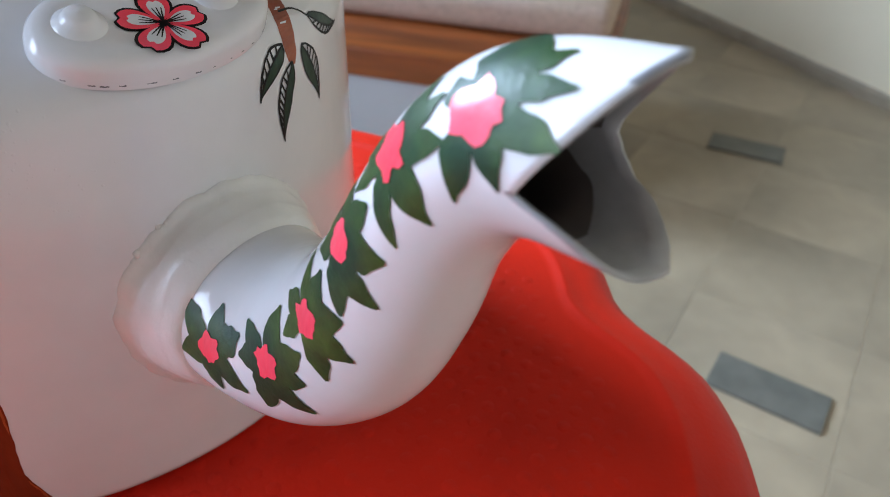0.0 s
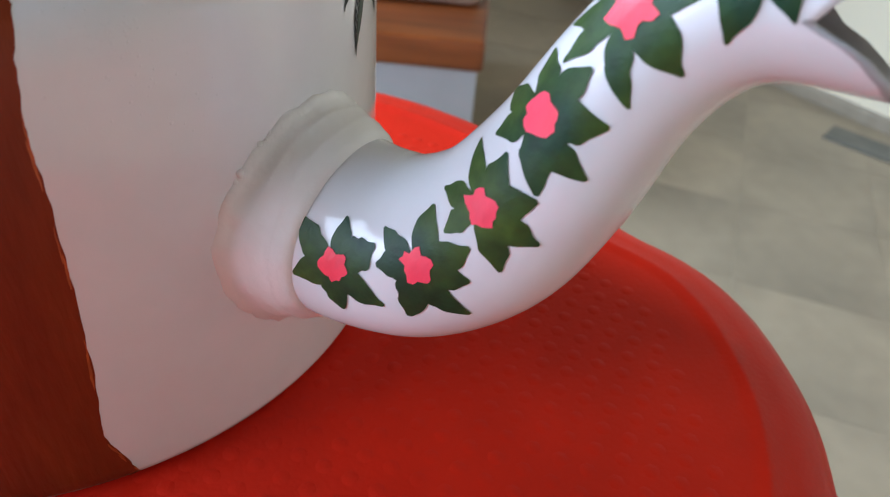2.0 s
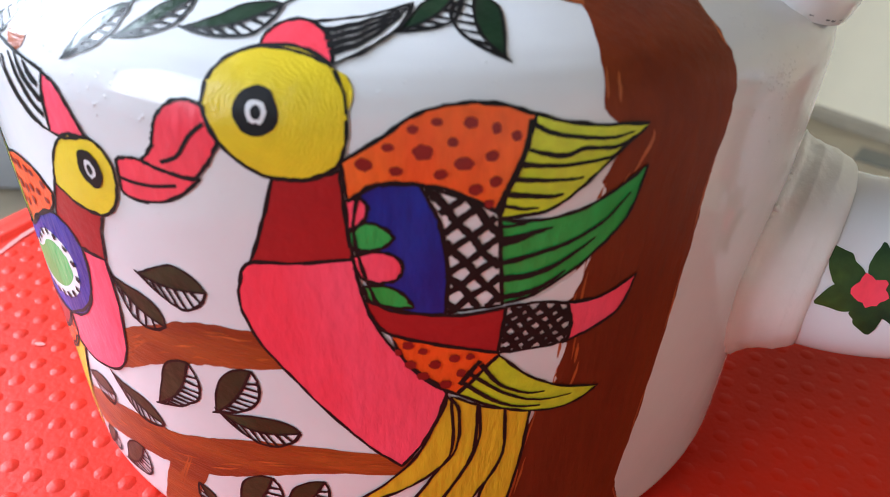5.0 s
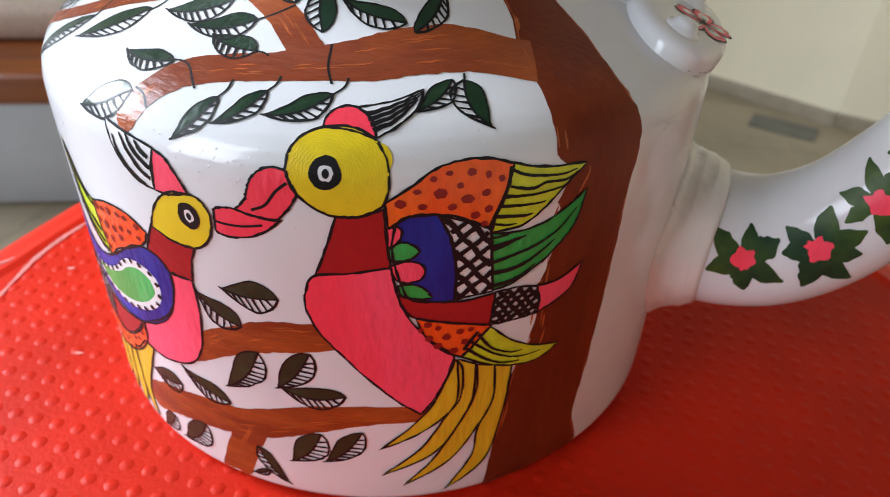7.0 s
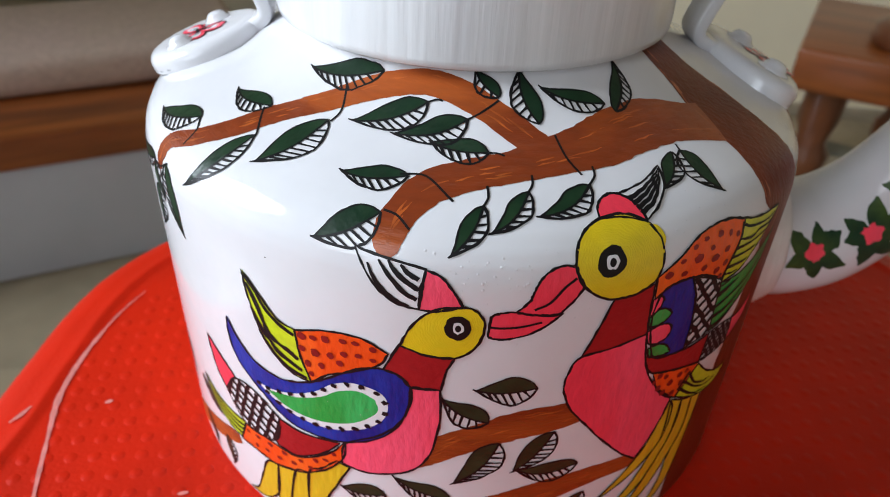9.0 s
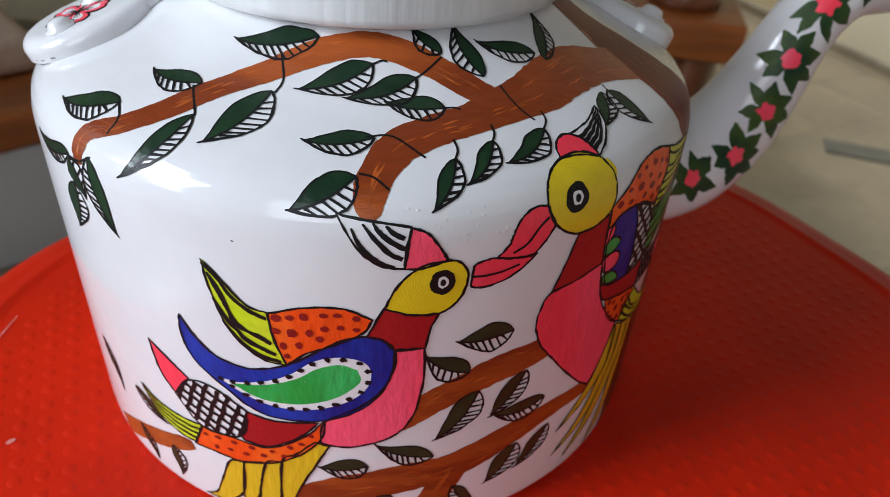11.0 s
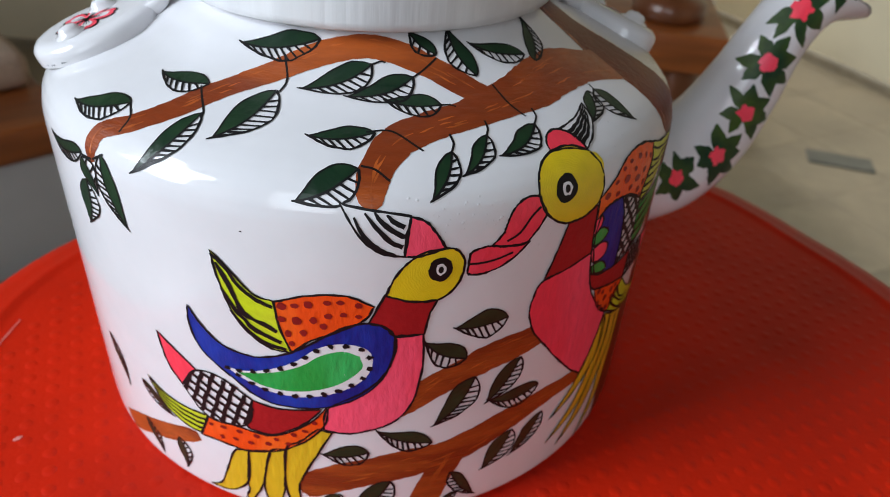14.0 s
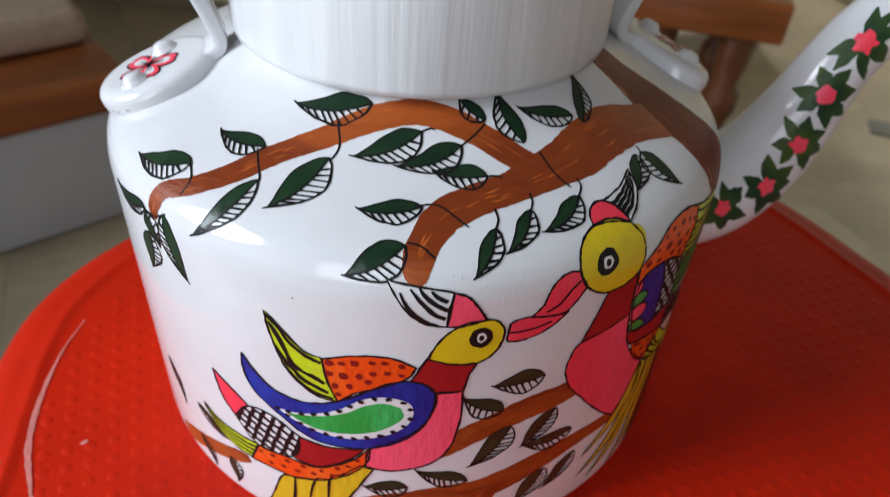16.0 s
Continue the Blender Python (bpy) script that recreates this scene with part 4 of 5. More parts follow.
def on_spout(s, angle, lift=0.0, inner=0.0):
    """A point of the spout: s millimetres along it, angle (degrees) from its outer flank towards the upper side."""
    x, z, r, tx, tz = spine_at(s)
    a = radians(angle)
    c, d = -math.cos(a) * (r + lift - inner), math.sin(a) * (r + lift - inner)
    return (OUT * (x - tz * d) + SIDE * c + UP * (z + tx * d)) * 0.001


END = RUN[-1]


def spout_end(angle):
    """How far the spout reaches at this angle: a slanting upper beak and a scooped lower lip, with a deep notch between them at both flanks."""
    a = (angle + 180) % 360 - 180
    if abs(a) > 90:
        a = math.copysign(180 - abs(a), a)
    if a >= -6:
        return END - 12.8 * (1 - (a + 6) / 96) ** 1.35
    if abs((angle + 180) % 360 - 180) < 90:
        return END + float(np.interp(-a, (6, 12, 18, 25, 40, 65, 90), (-12.8, -10.6, -7.8, -5.4, -2.6, -0.2, 1.0)))
    return END + float(np.interp(-a, (6, 14, 25, 38, 47, 57, 72, 90), (-12.8, -13.4, -12.0, -9.2, -5.6, -3.4, -1.0, 1.0)))


bm = bmesh.new()
steps, rows = 180, 90
outer, inner = [], []
for i in range(rows + 1):
    t = i / rows
    outer.append([bm.verts.new(on_spout(t * spout_end(360 * k / steps), 360 * k / steps)) for k in range(steps)])
for i in range(26):
    t = 1 - 0.5 * i / 25
    inner.append([bm.verts.new(on_spout(t * spout_end(360 * k / steps) - 0.05, 360 * k / steps, 0, 0.7)) for k in range(steps)])
for grid in (outer, inner):
    for a, b in zip(grid, grid[1:]):
        for k in range(steps):
            bm.faces.new((a[k], b[k], b[(k + 1) % steps], a[(k + 1) % steps]))
for k in range(steps):
    f = bm.faces.new((outer[-1][k], inner[0][k], inner[0][(k + 1) % steps], outer[-1][(k + 1) % steps]))
    f.material_index = 1
bm.faces.ensure_lookup_table()
first_inner = rows * steps


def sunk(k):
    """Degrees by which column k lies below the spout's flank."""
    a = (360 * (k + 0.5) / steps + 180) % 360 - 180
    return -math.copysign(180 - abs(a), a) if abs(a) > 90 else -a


# inner rows past the rim take the dark colour, painted shade
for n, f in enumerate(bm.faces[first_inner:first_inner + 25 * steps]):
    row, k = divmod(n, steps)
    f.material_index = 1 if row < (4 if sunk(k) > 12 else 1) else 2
for i in range(rows - 14, rows):
    for k in range(steps):
        a = sunk(k)
        if a > 4 and i > rows - 2 - (a > 60) or a < -62 and i > rows - 2:
            bm.faces[i * steps + k].material_index = 1
bmesh.ops.recalc_face_normals(bm, faces=bm.faces[:])
part("spout", bm, [ENAMEL, BARE, MOUTH_SHADE], KETTLE, "curved white spout with a notched, beaked mouth of bare metal")

# the welded collar round the spout's root
bm = bmesh.new()
rings = []
collar = [(0.0, 26.3), (1.0, 26.5), (2.0, 26.4), (2.7, 25.6), (3.3, 25.1), (5.2, 24.5), (5.8, 24.5), (6.4, 24.2), (6.9, 23.9), (9.2, 23.1), (9.8, 23.05), (10.3, 22.7), (10.8, 22.4), (12.4, 21.7), (13.5, 20.8), (14.0, 18.6)]
for x, r in collar:
    ring = []
    for k in range(72):
        a = 2 * math.pi * k / 72
        q = r * (1 + 0.006 * math.sin(5 * a + 0.3 * x) + 0.004 * math.sin(11 * a + 0.5 * x) + 0.014 * noise.noise((3 * math.cos(a), 3 * math.sin(a), 0.35 * x)) + (0.03 * noise.noise((9 * math.cos(a), 9 * math.sin(a), 1.7)) if x < 5 else 0.0))
        lat, up = -math.cos(a) * q, math.sin(a) * q
        depth = math.sqrt(max(0, 90.2 ** 2 - lat ** 2)) - 1.0
        ring.append(bm.verts.new((OUT * (depth + x) + SIDE * lat + UP * (49 + up)) * 0.001))
    rings.append(ring)
for a, b in zip(rings, rings[1:]):
    for k in range(72):
        bm.faces.new((a[k], b[k], b[(k + 1) % 72], a[(k + 1) % 72]))
bmesh.ops.recalc_face_normals(bm, faces=bm.faces[:])
COLLAR = part("spout_collar", bm, CRUST, KETTLE, "lumpy white painted collar at the root of the spout")
# beads of thick paint along the seam between collar and pot
bm = bmesh.new()
for k in range(46):
    a, q, s = random.uniform(0, 2 * math.pi), random.uniform(25.2, 26.2), random.choice((0.3, 0.4, 0.5, 0.9))
    lat, up = -math.cos(a) * q, math.sin(a) * q
    depth = math.sqrt(max(0, 90.4 ** 2 - lat ** 2)) + random.uniform(-0.3, 0.5)
    centre = (OUT * depth + SIDE * lat + UP * (49 + up)) * 0.001
    bead = bmesh.ops.create_icosphere(bm, subdivisions=1, radius=s * 0.001)["verts"]
    for v in bead:
        v.co = Vector((v.co.x * random.uniform(0.8, 1.4), v.co.y * random.uniform(0.8, 1.4), v.co.z * random.uniform(0.8, 1.5))) + centre
tagged(part("paint_crust", bm, CRUST, COLLAR, "rough beads of white paint"), kind="stuff")


def place_on_spout(s0, a0):
    def place(x, y, lift):
        r = spine_at(s0)[2]
        return on_spout(s0 + x, a0 + math.degrees(y / r), lift)
    return place


def spout_flower(s0, a0, size, turn, long, tips):
    flat = place_on_spout(s0, a0)

    def place(x, y, lift):
        return flat(x * long, y, lift)

    bm = bmesh.new()
    mid = bm.verts.new(place(0, 0, 0.34))
    grow = []
    for k in range(22):
        a = 2 * math.pi * k / 22
        q = 1.12 * size * (0.92 + 0.10 * math.sin(5 * a + turn) + random.uniform(-0.17, 0.15))
        grow.append((0.85 * q * math.cos(a), 1.05 * q * math.sin(a)))
    rings = [[bm.verts.new(place(x * t, y * t, 0.33)) for x, y in grow] for t in (0.3, 0.65, 1.0)]
    for k in range(22):
        bm.faces.new((mid, rings[0][k], rings[0][(k + 1) % 22]))
        for a, b in zip(rings, rings[1:]):
            bm.faces.new((a[k], b[k], b[(k + 1) % 22], a[(k + 1) % 22]))
    rosette = part("painted_rosette", bm, PAINT["pink"], KETTLE, "bright pink ragged centre with dark green painted leaves")
    for k, (tx, ty, wide) in enumerate(tips):
        bm = bmesh.new()
        tip = np.array([tx, ty])
        reach = np.linalg.norm(tip)
        d = tip / reach
        e = np.array([-d[1], d[0]])
        lean, fat = random.uniform(-0.9, 0.9), random.uniform(0.9, 1.1)
        h = 0.16 + 0.014 * k
        cuts = [(0, 0.25), (0.12, 0.50), (0.24, 0.74), (0.35, 0.92), (0.46, 1.0), (0.56, 0.98), (0.65, 0.88), (0.73, 0.74), (0.80, 0.57), (0.86, 0.42), (0.91, 0.30), (0.955, 0.22), (1.0, 0.10)]
        along = np.linspace(0, 1, 25)
        width_at = np.interp(along, [c[0] for c in cuts], [c[1] for c in cuts])
        ragged = [smooth_curve([(random.uniform(0.84, 1.12),) for k in range(9)], 3) for side in (0, 1)]
        rows = []
        for n, t in enumerate(along):
            rows.append([bm.verts.new(flat(*(d * reach * t + e * (q * 0.5 * wide * fat * width_at[n] * ragged[q > 0][n][0] + lean * math.sin(math.pi * t))), h)) for q in np.linspace(-1, 1, 9)])
        for r0, r1 in zip(rows, rows[1:]):
            for i in range(8):
                bm.faces.new((r0[i], r1[i], r1[i + 1], r0[i + 1]))
        bm.normal_update()
        part("leaf", bm, PAINT["foliage"], rosette)


spout_flower(30.8, 17.1, 2.9, 4.0, 1.35, [(-11.4, 7.1, 6.6), (1.4, 9.8, 6.4), (12.1, 4.8, 7.8), (10.0, -7.9, 5.7), (0.8, -10.0, 5.6), (-9.8, -4.7, 6.3)])
spout_flower(52.0, 13.5, 3.1, 21.0, 1.25, [(-6.1, 8.3, 6.1), (9.6, 8.9, 6.4), (12.5, -2.1, 6.8), (7.7, -7.1, 6.1), (2.1, -13.5, 5.6), (-7.6, -9.1, 7.5), (-9.7, 2.0, 5.7)])
spout_flower(71.3, 19.8, 3.1, 35.0, 1.15, [(5.6, 10.9, 4.4), (10.4, 3.6, 5.5), (-5.7, 7.6, 4.9), (-9.6, 1.0, 4.7), (-6.2, -9.8, 6.1), (2.1, -11.4, 5.7), (8.6, -6.2, 6.3)])
spout_flower(90.2, 31.5, 3.2, 12.0, 1.05, [(6.3, 8.0, 5.1), (-3.5, 10.7, 5.0), (-9.3, 4.7, 5.3), (-9.7, -7.2, 5.7), (-3.0, -11.6, 5.9), (6.1, -9.4, 7.0), (10.4, -1.4, 6.3)])
spout_flower(108.7, 39.9, 3.5, 44.0, 1.0, [(-11.4, 1.4, 4.4), (-8.4, -10.4, 4.4), (0.4, -11.9, 6.2), (9.7, -3.6, 4.9), (9.5, 2.4, 4.1), (7.8, 6.5, 4.0), (-8.6, 6.5, 4.4)])
spout_flower(122.3, 36.6, 3.4, 8.0, 1.05, [(2.0, 13.5, 5.8), (7.1, 8.6, 4.2), (9.7, 3.6, 3.7), (10.3, -2.8, 5.0), (3.0, -9.1, 3.6), (-5.8, -10.4, 5.0), (-2.9, 4.8, 4.0)])


# ---- ears and handle straps ----
def ear(azimuth, half, reach, height, slope, depth, rivets, heart, petal, under=-2.0, head=1.0):
    out = Vector((math.cos(azimuth), math.sin(azimuth), 0))
    side = Vector((-math.sin(azimuth), math.cos(azimuth), 0))
    tilt = radians(slope)
    down = out * math.cos(tilt) - UP * math.sin(tilt)
    norm = out * math.sin(tilt) + UP * math.cos(tilt)
    mid = out * reach + UP * height

    def at(x, y, h):
        """x outward along the plate, y along the rim, h above its underside, all in millimetres."""
        return mid + (down * x + side * y + norm * h) * 0.001

    bm = bmesh.new()
    rings = []
    for grow, h in ((0.0, under), (0.0, 1.4), (-0.25, 2.4), (-0.9, 3.3), (-1.9, 4.0), (-3.2, 4.4), (-4.4, 4.5)):
        rings.append([bm.verts.new(at((depth + grow) * math.cos(2 * math.pi * k / 64), (half + grow) * math.sin(2 * math.pi * k / 64), h)) for k in range(64)])
    for a, b in zip(rings, rings[1:]):
        for k in range(64):
            bm.faces.new((a[k], a[(k + 1) % 64], b[(k + 1) % 64], b[k]))
    bm.faces.new(rings[-1])
    plate = part("ear_plate", bm, ENAMEL, KETTLE, "thick oval white lug with two rivets and a painted flower")
    for rx, y in rivets:
        bm = bmesh.new()
        rows = [(5.4, 4.4), (5.2, 5.0), (4.0, 5.4), (3.5, 6.6), (2.6, 7.5), (0.1, 7.9)]
        rr = [[bm.verts.new(at(rx + head * r * math.cos(2 * math.pi * k / 24), y + head * r * math.sin(2 * math.pi * k / 24), 4.4 + head * (h - 4.4))) for k in range(24)] for r, h in rows]
        for a, b in zip(rr, rr[1:]):
            for k in range(24):
                bm.faces.new((a[k], a[(k + 1) % 24], b[(k + 1) % 24], b[k]))
        part("rivet", bm, ENAMEL, plate, "white painted rivet on a washer")
    # chipped paint along the lower edge
    bm = bmesh.new()
    for k in range(13):
        a = -1.15 + 2.1 * k / 12 + random.uniform(-0.05, 0.05)
        span, low = random.uniform(0.02, 0.085), under + 0.85 + random.uniform(-0.12, 0.12)
        edge = [a + span * i / 5 for i in range(6)]
        lows = [bm.verts.new(at((depth + 0.07) * math.cos(b), (half + 0.07) * math.sin(b), low + random.uniform(-0.06, 0.06))) for b in edge]
        tops = [bm.verts.new(at((depth + 0.07) * math.cos(b), (half + 0.07) * math.sin(b), low + random.uniform(0.12, 0.42))) for b in edge]
        for i in range(5):
            bm.faces.new((lows[i], lows[i + 1], tops[i + 1], tops[i]))
    tagged(part("paint_chip", bm, CHIP, plate, "grey chips in the white paint"), kind="stuff")
    # painted flower between the rivets
    dark = bmesh.new()

    def blob(bm, cx, cy, a, length, wide, h):
        d, e = (math.cos(a), math.sin(a)), (-math.sin(a), math.cos(a))
        c = bm.verts.new(at(cx + d[0] * length * 0.5, cy + d[1] * length * 0.5, h))
        rim = []
        for k in range(20):
            q = 2 * math.pi * k / 20
            x = length * (0.5 - 0.5 * math.cos(q)) * (1.0 if abs(math.sin(q)) > 0.25 or math.cos(q) > 0 else 0.9)
            w = wide * math.sin(q) * (0.45 + 0.55 * (x / length))
            rim.append(bm.verts.new(at(cx + d[0] * x + e[0] * w, cy + d[1] * x + e[1] * w, h)))
        for k in range(20):
            bm.faces.new((c, rim[k], rim[(k + 1) % 20]))

    for k in range(5):
        a = radians(72 * k + 20)
        cx, cy = heart
        blob(dark, cx, cy, a, 9.2 * petal, 4.6 * petal, 4.62)
    for k in range(5):
        for off in (-0.2, 0.0, 0.2):
            a = radians(72 * k + 20) + off
            d, e = (math.cos(a), math.sin(a)), (-math.sin(a), math.cos(a))
            vs = [dark.verts.new(at(heart[0] + petal * (d[0] * x + e[0] * w), heart[1] + petal * (d[1] * x + e[1] * w), 4.82)) for x, w in ((0.3, -0.22), (4.6, -0.1), (4.6, 0.1), (0.3, 0.22))]
            dark.faces.new(vs)
    flower = part("painted_flower", dark, PAINT["black"], plate, "black outlined five-petalled flower")
    for k in range(5):
        a = radians(72 * k + 20)
        pink, pale = bmesh.new(), bmesh.new()
        blob(pink, cx + 0.7 * math.cos(a), cy + 0.7 * math.sin(a), a, 7.9 * petal, 3.8 * petal, 4.70)
        part("petal", pink, PAINT["pink"], plate)
        blob(pale, cx + 1.2 * math.cos(a), cy + 1.2 * math.sin(a), a, 5.6 * petal, 2.1 * petal, 4.76)
        part("petal_centre", pale, PAINT["white"], plate)
    # the strap that rises from the inner edge of the lug
    bm = bmesh.new()
    path = smooth_curve([(-8.0, 5.5), (-13.5, 7.2), (-16.5, 10.0), (-15.5, 15.0), (-9.5, 30.0), (-3.0, 46.0), (1.0, 60.0)], 6)
    ribs = []
    for i, q in enumerate(path):
        a, b = path[max(i - 1, 0)], path[min(i + 1, len(path) - 1)]
        d = np.array([b[0] - a[0], b[1] - a[1]])
        d /= np.linalg.norm(d)
        n = np.array([-d[1], d[0]])
        ring = []
        for k in range(16):
            w = 2 * math.pi * k / 16
            cw, sw = math.copysign(abs(math.cos(w)) ** 0.25, math.cos(w)), math.copysign(abs(math.sin(w)) ** 0.25, math.sin(w))
            x, h = q[0] + n[0] * 1.9 * sw, q[1] + n[1] * 1.9 * sw
            ring.append(bm.verts.new(mid + out * (x * 0.001) + UP * (h * 0.001) + side * (5.6 * cw * 0.001)))
        ribs.append(ring)
    for a, b in zip(ribs, ribs[1:]):
        for k in range(16):
            bm.faces.new((a[k], a[(k + 1) % 16], b[(k + 1) % 16], b[k]))
    bm.faces.new(ribs[0])
    bm.faces.new(ribs[-1])
    bmesh.ops.recalc_face_normals(bm, faces=bm.faces[:])
    part("handle_strap", bm, ENAMEL, KETTLE, "flat white strap rising from the lug to the handle")


ear(radians(17.8), 24.7, 0.0789, 0.1072, 22.5, 14.1, ((0.0, -15.5), (2.0, 11.5)), (5.5, -2.5), 0.95, -2.0, 0.86)
ear(radians(197.0), 15.0, 0.0735, 0.1098, 20.0, 17.0, ((-3.0, -6.0), (5.0, 7.0)), (1.0, 0.5), 0.95, -0.8, 0.72)

# a drooping twig painted beyond the spout side lug
bm = bmesh.new()
line = smooth_curve([(62, 114, 3.0), (58.6, 107.5, 4.4), (56.5, 103.5, 4.8), (54.6, 98.7, 4.6), (54.3, 95.2, 3.8), (54.4, 92.8, 1.4)], 6)
ribbon(bm, line, 3, 0.14)
part("painted_bough", bm, PAINT["brown"], KETTLE, "reddish brown painted bough with brush streaks")
painted_leaf(51.9, 98.2, 41.2, 90.4, 5.0, 1)
painted_leaf(53.9, 93.7, 47.0, 77.9, 5.0, 1)
painted_leaf(58.6, 96.0, 65.6, 81.5, 5.6, -1)
painted_leaf(65.2, 100.5, 78.4, 92.8, 4.6, 1)
paint_twig((56.6, 104.5), (61.5, 103.6), (65.2, 100.5))

# pink petals painted on top of the lid
bm = bmesh.new()
for k in range(6):
    a = radians(60 * k - 95)
    d, e = (math.cos(a), math.sin(a)), (-math.sin(a), math.cos(a))
    ring = []
    for j in range(24):
        q = 2 * math.pi * j / 24
        x, w = 0.027 + 0.0155 * math.cos(q), 0.0125 * math.sin(q)
        r = math.hypot(x, w)
        z = float(np.interp(r, [0, 0.012, 0.03, 0.0465, 0.0498], [0.1556, 0.1555, 0.1545, 0.1526, 0.1518])) + 0.00025
        ring.append(bm.verts.new((-0.0009 + d[0] * x + e[0] * w, d[1] * x + e[1] * w, z)))
    bm.faces.new(ring)
part("lid_petals", bm, PAINT["pink"], KETTLE, "large pink painted petals on the lid")

# small paint blisters and specks on the bare enamel, clear of the brushwork
verts, faces = [], []
for ob in KETTLE.children_recursive:
    if ob.type == "MESH" and ob.data.materials and ob.data.materials[0] in set(PAINT.values()):
        base, m = len(verts), ob.matrix_world
        verts += [m @ v.co for v in ob.data.vertices]
        faces += [[base + i for i in f.vertices] for f in ob.data.polygons]
painted = BVHTree.FromPolygons(verts, faces)
bm = bmesh.new()


def blister(u, v, r):
    place = Vector(on_pot(u, v, 0))
    if painted.find_nearest(place, 0.0012)[0] is not None:
        return
    c = bm.verts.new(on_pot(u, v, r * 0.6))
    rim = [bm.verts.new(on_pot(u + r * math.cos(a), v + r * math.sin(a), 0.01)) for a in np.arange(0, 6.2, 1.05)]
    for k in range(6):
        bm.faces.new((c, rim[k], rim[(k + 1) % 6]))


for k in range(230):
    u, v = random.choice([(-12, 100), (-8, 93), (-100, 96), (-112, 99), (-70, 104), (-125, 70), (-4, 84), (-112, 97), (-86, 94), (-128, 100), (-92, 84)])
    blister(u + random.gauss(0, 7), min(v + random.gauss(0, 4), 112), random.choice((random.uniform(0.12, 0.26), random.uniform(0.2, 0.42))))
for u, v, du, dv, n in ((-11.2, 98.5, 1.7, 1.0, 55), (-12.6, 106.4, 1.2, 0.8, 22), (-15.2, 109.0, 1.6, 0.9, 14), (-8.0, 94.5, 2.2, 2.0, 9)):
    for k in range(n):
        blister(u + random.gauss(0, du), v + random.gauss(0, dv), random.uniform(0.18, 0.36))
for k in range(170):
    blister(random.uniform(-215, 50), random.uniform(12, 100), random.uniform(0.1, 0.24))
tagged(part("blistered_paint", bm, ENAMEL, KETTLE, "small bubbles in the white paint"), kind="stuff")


# ---- the red stool ----
STOOL = thing("plastic_stool", "red moulded plastic stool with a dotted, round-cornered seat under the kettle", "stool")
SEAT_C, SEAT_Z = (0.049, -0.045), -0.0025


# how far the rim reaches, by degrees round the seat: a soft square with a finger notch in one side
RIM = [(-180, 0.199), (-170, 0.195), (-150, 0.204), (-135, 0.210), (-115, 0.204), (-90, 0.196), (-65, 0.204), (-45, 0.210), (-25, 0.204), (0, 0.197), (18, 0.199), (36, 0.204),
       (50, 0.2155), (60, 0.2185), (66, 0.217), (70.5, 0.2095), (74, 0.2035), (77, 0.204), (80, 0.209), (84, 0.213), (92, 0.2145), (108, 0.2155), (122, 0.2125), (136, 0.208),
       (148, 0.207), (158, 0.2105), (166, 0.2100), (173, 0.205), (180, 0.199)]


def seat_edge(a, grow=0.0):
    q = (math.degrees(a) + 180) % 360 - 180
    r = sum(float(np.interp((q + d + 180) % 360 - 180, [k for k, _ in RIM], [k for _, k in RIM])) * w for d, w in ((-2.5, 0.25), (0, 0.5), (2.5, 0.25)))
    if grow < -0.03:
        r = r * 0.5 + 0.5 * 0.206
    return SEAT_C[0] + (r + grow) * math.cos(a), SEAT_C[1] + (r + grow) * math.sin(a)


bm = bmesh.new()
rows = [(-0.19, 0.0), (-0.15, 0.0), (-0.1, 0.0), (-0.05, 0.0), (-0.026, 0.0), (-0.0235, 0.0001), (-0.022, 0.0009), (-0.0205, 0.0009), (-0.019, 0.0001), (-0.014, -0.0004), (-0.007, -0.0022), (-0.002, -0.0062), (0.0, -0.0115), (0.0006, -0.03), (0.002, -0.052),
        (-0.001, -0.052), (-0.003, -0.012), (-0.03, -0.005), (-0.19, -0.005)]
rings = [[bm.verts.new((*seat_edge(2 * math.pi * k / 192, g), SEAT_Z + z)) for k in range(192)] for g, z in rows]
for a, b in zip(rings, rings[1:]):
    for k in range(192):
        bm.faces.new((a[k], a[(k + 1) % 192], b[(k + 1) % 192], b[k]))
bm.faces.new(rings[0])
bm.faces.new(rings[-1])
bmesh.ops.recalc_face_normals(bm, faces=bm.faces[:])
part("seat", bm, PLASTIC, STOOL, "red seat with a rolled edge")
verts, faces = [], []
pitch = 0.0070
for i in range(-40, 41):
    for j in range(-40, 41):
        x, y = SEAT_C[0] + (i * 0.94 - j * 0.34) * pitch, SEAT_C[1] + (i * 0.34 + j * 0.94) * pitch
        a = math.atan2(y - SEAT_C[1], x - SEAT_C[0])
        ex, ey = seat_edge(a, -0.032)
        if math.hypot(x - SEAT_C[0], y - SEAT_C[1]) > math.hypot(ex - SEAT_C[0], ey - SEAT_C[1]) or math.hypot(x, y) < 0.085:
            continue
        n = len(verts)
        for r, h in ((0.0027, -0.0002), (0.0016, 0.00018)):
            verts += [(x + r * math.cos(k * math.pi / 4), y + r * math.sin(k * math.pi / 4), SEAT_Z + h) for k in range(8)]
        verts.append((x, y, SEAT_Z + 0.00024))
        for k in range(8):
            m = (k + 1) % 8
            faces += [(n + k, n + m, n + 8 + m, n + 8 + k), (n + 8 + k, n + 8 + m, n + 16)]
me = bpy.data.meshes.new("embossed_dots")
me.from_pydata(verts, [], faces)
me.materials.append(PLASTIC)
me.polygons.foreach_set("use_smooth", [True] * len(me.polygons))
dots = new("embossed_dots", me)
dots.parent = STOOL
tagged(dots, "rows of raised round dots", kind="stuff")
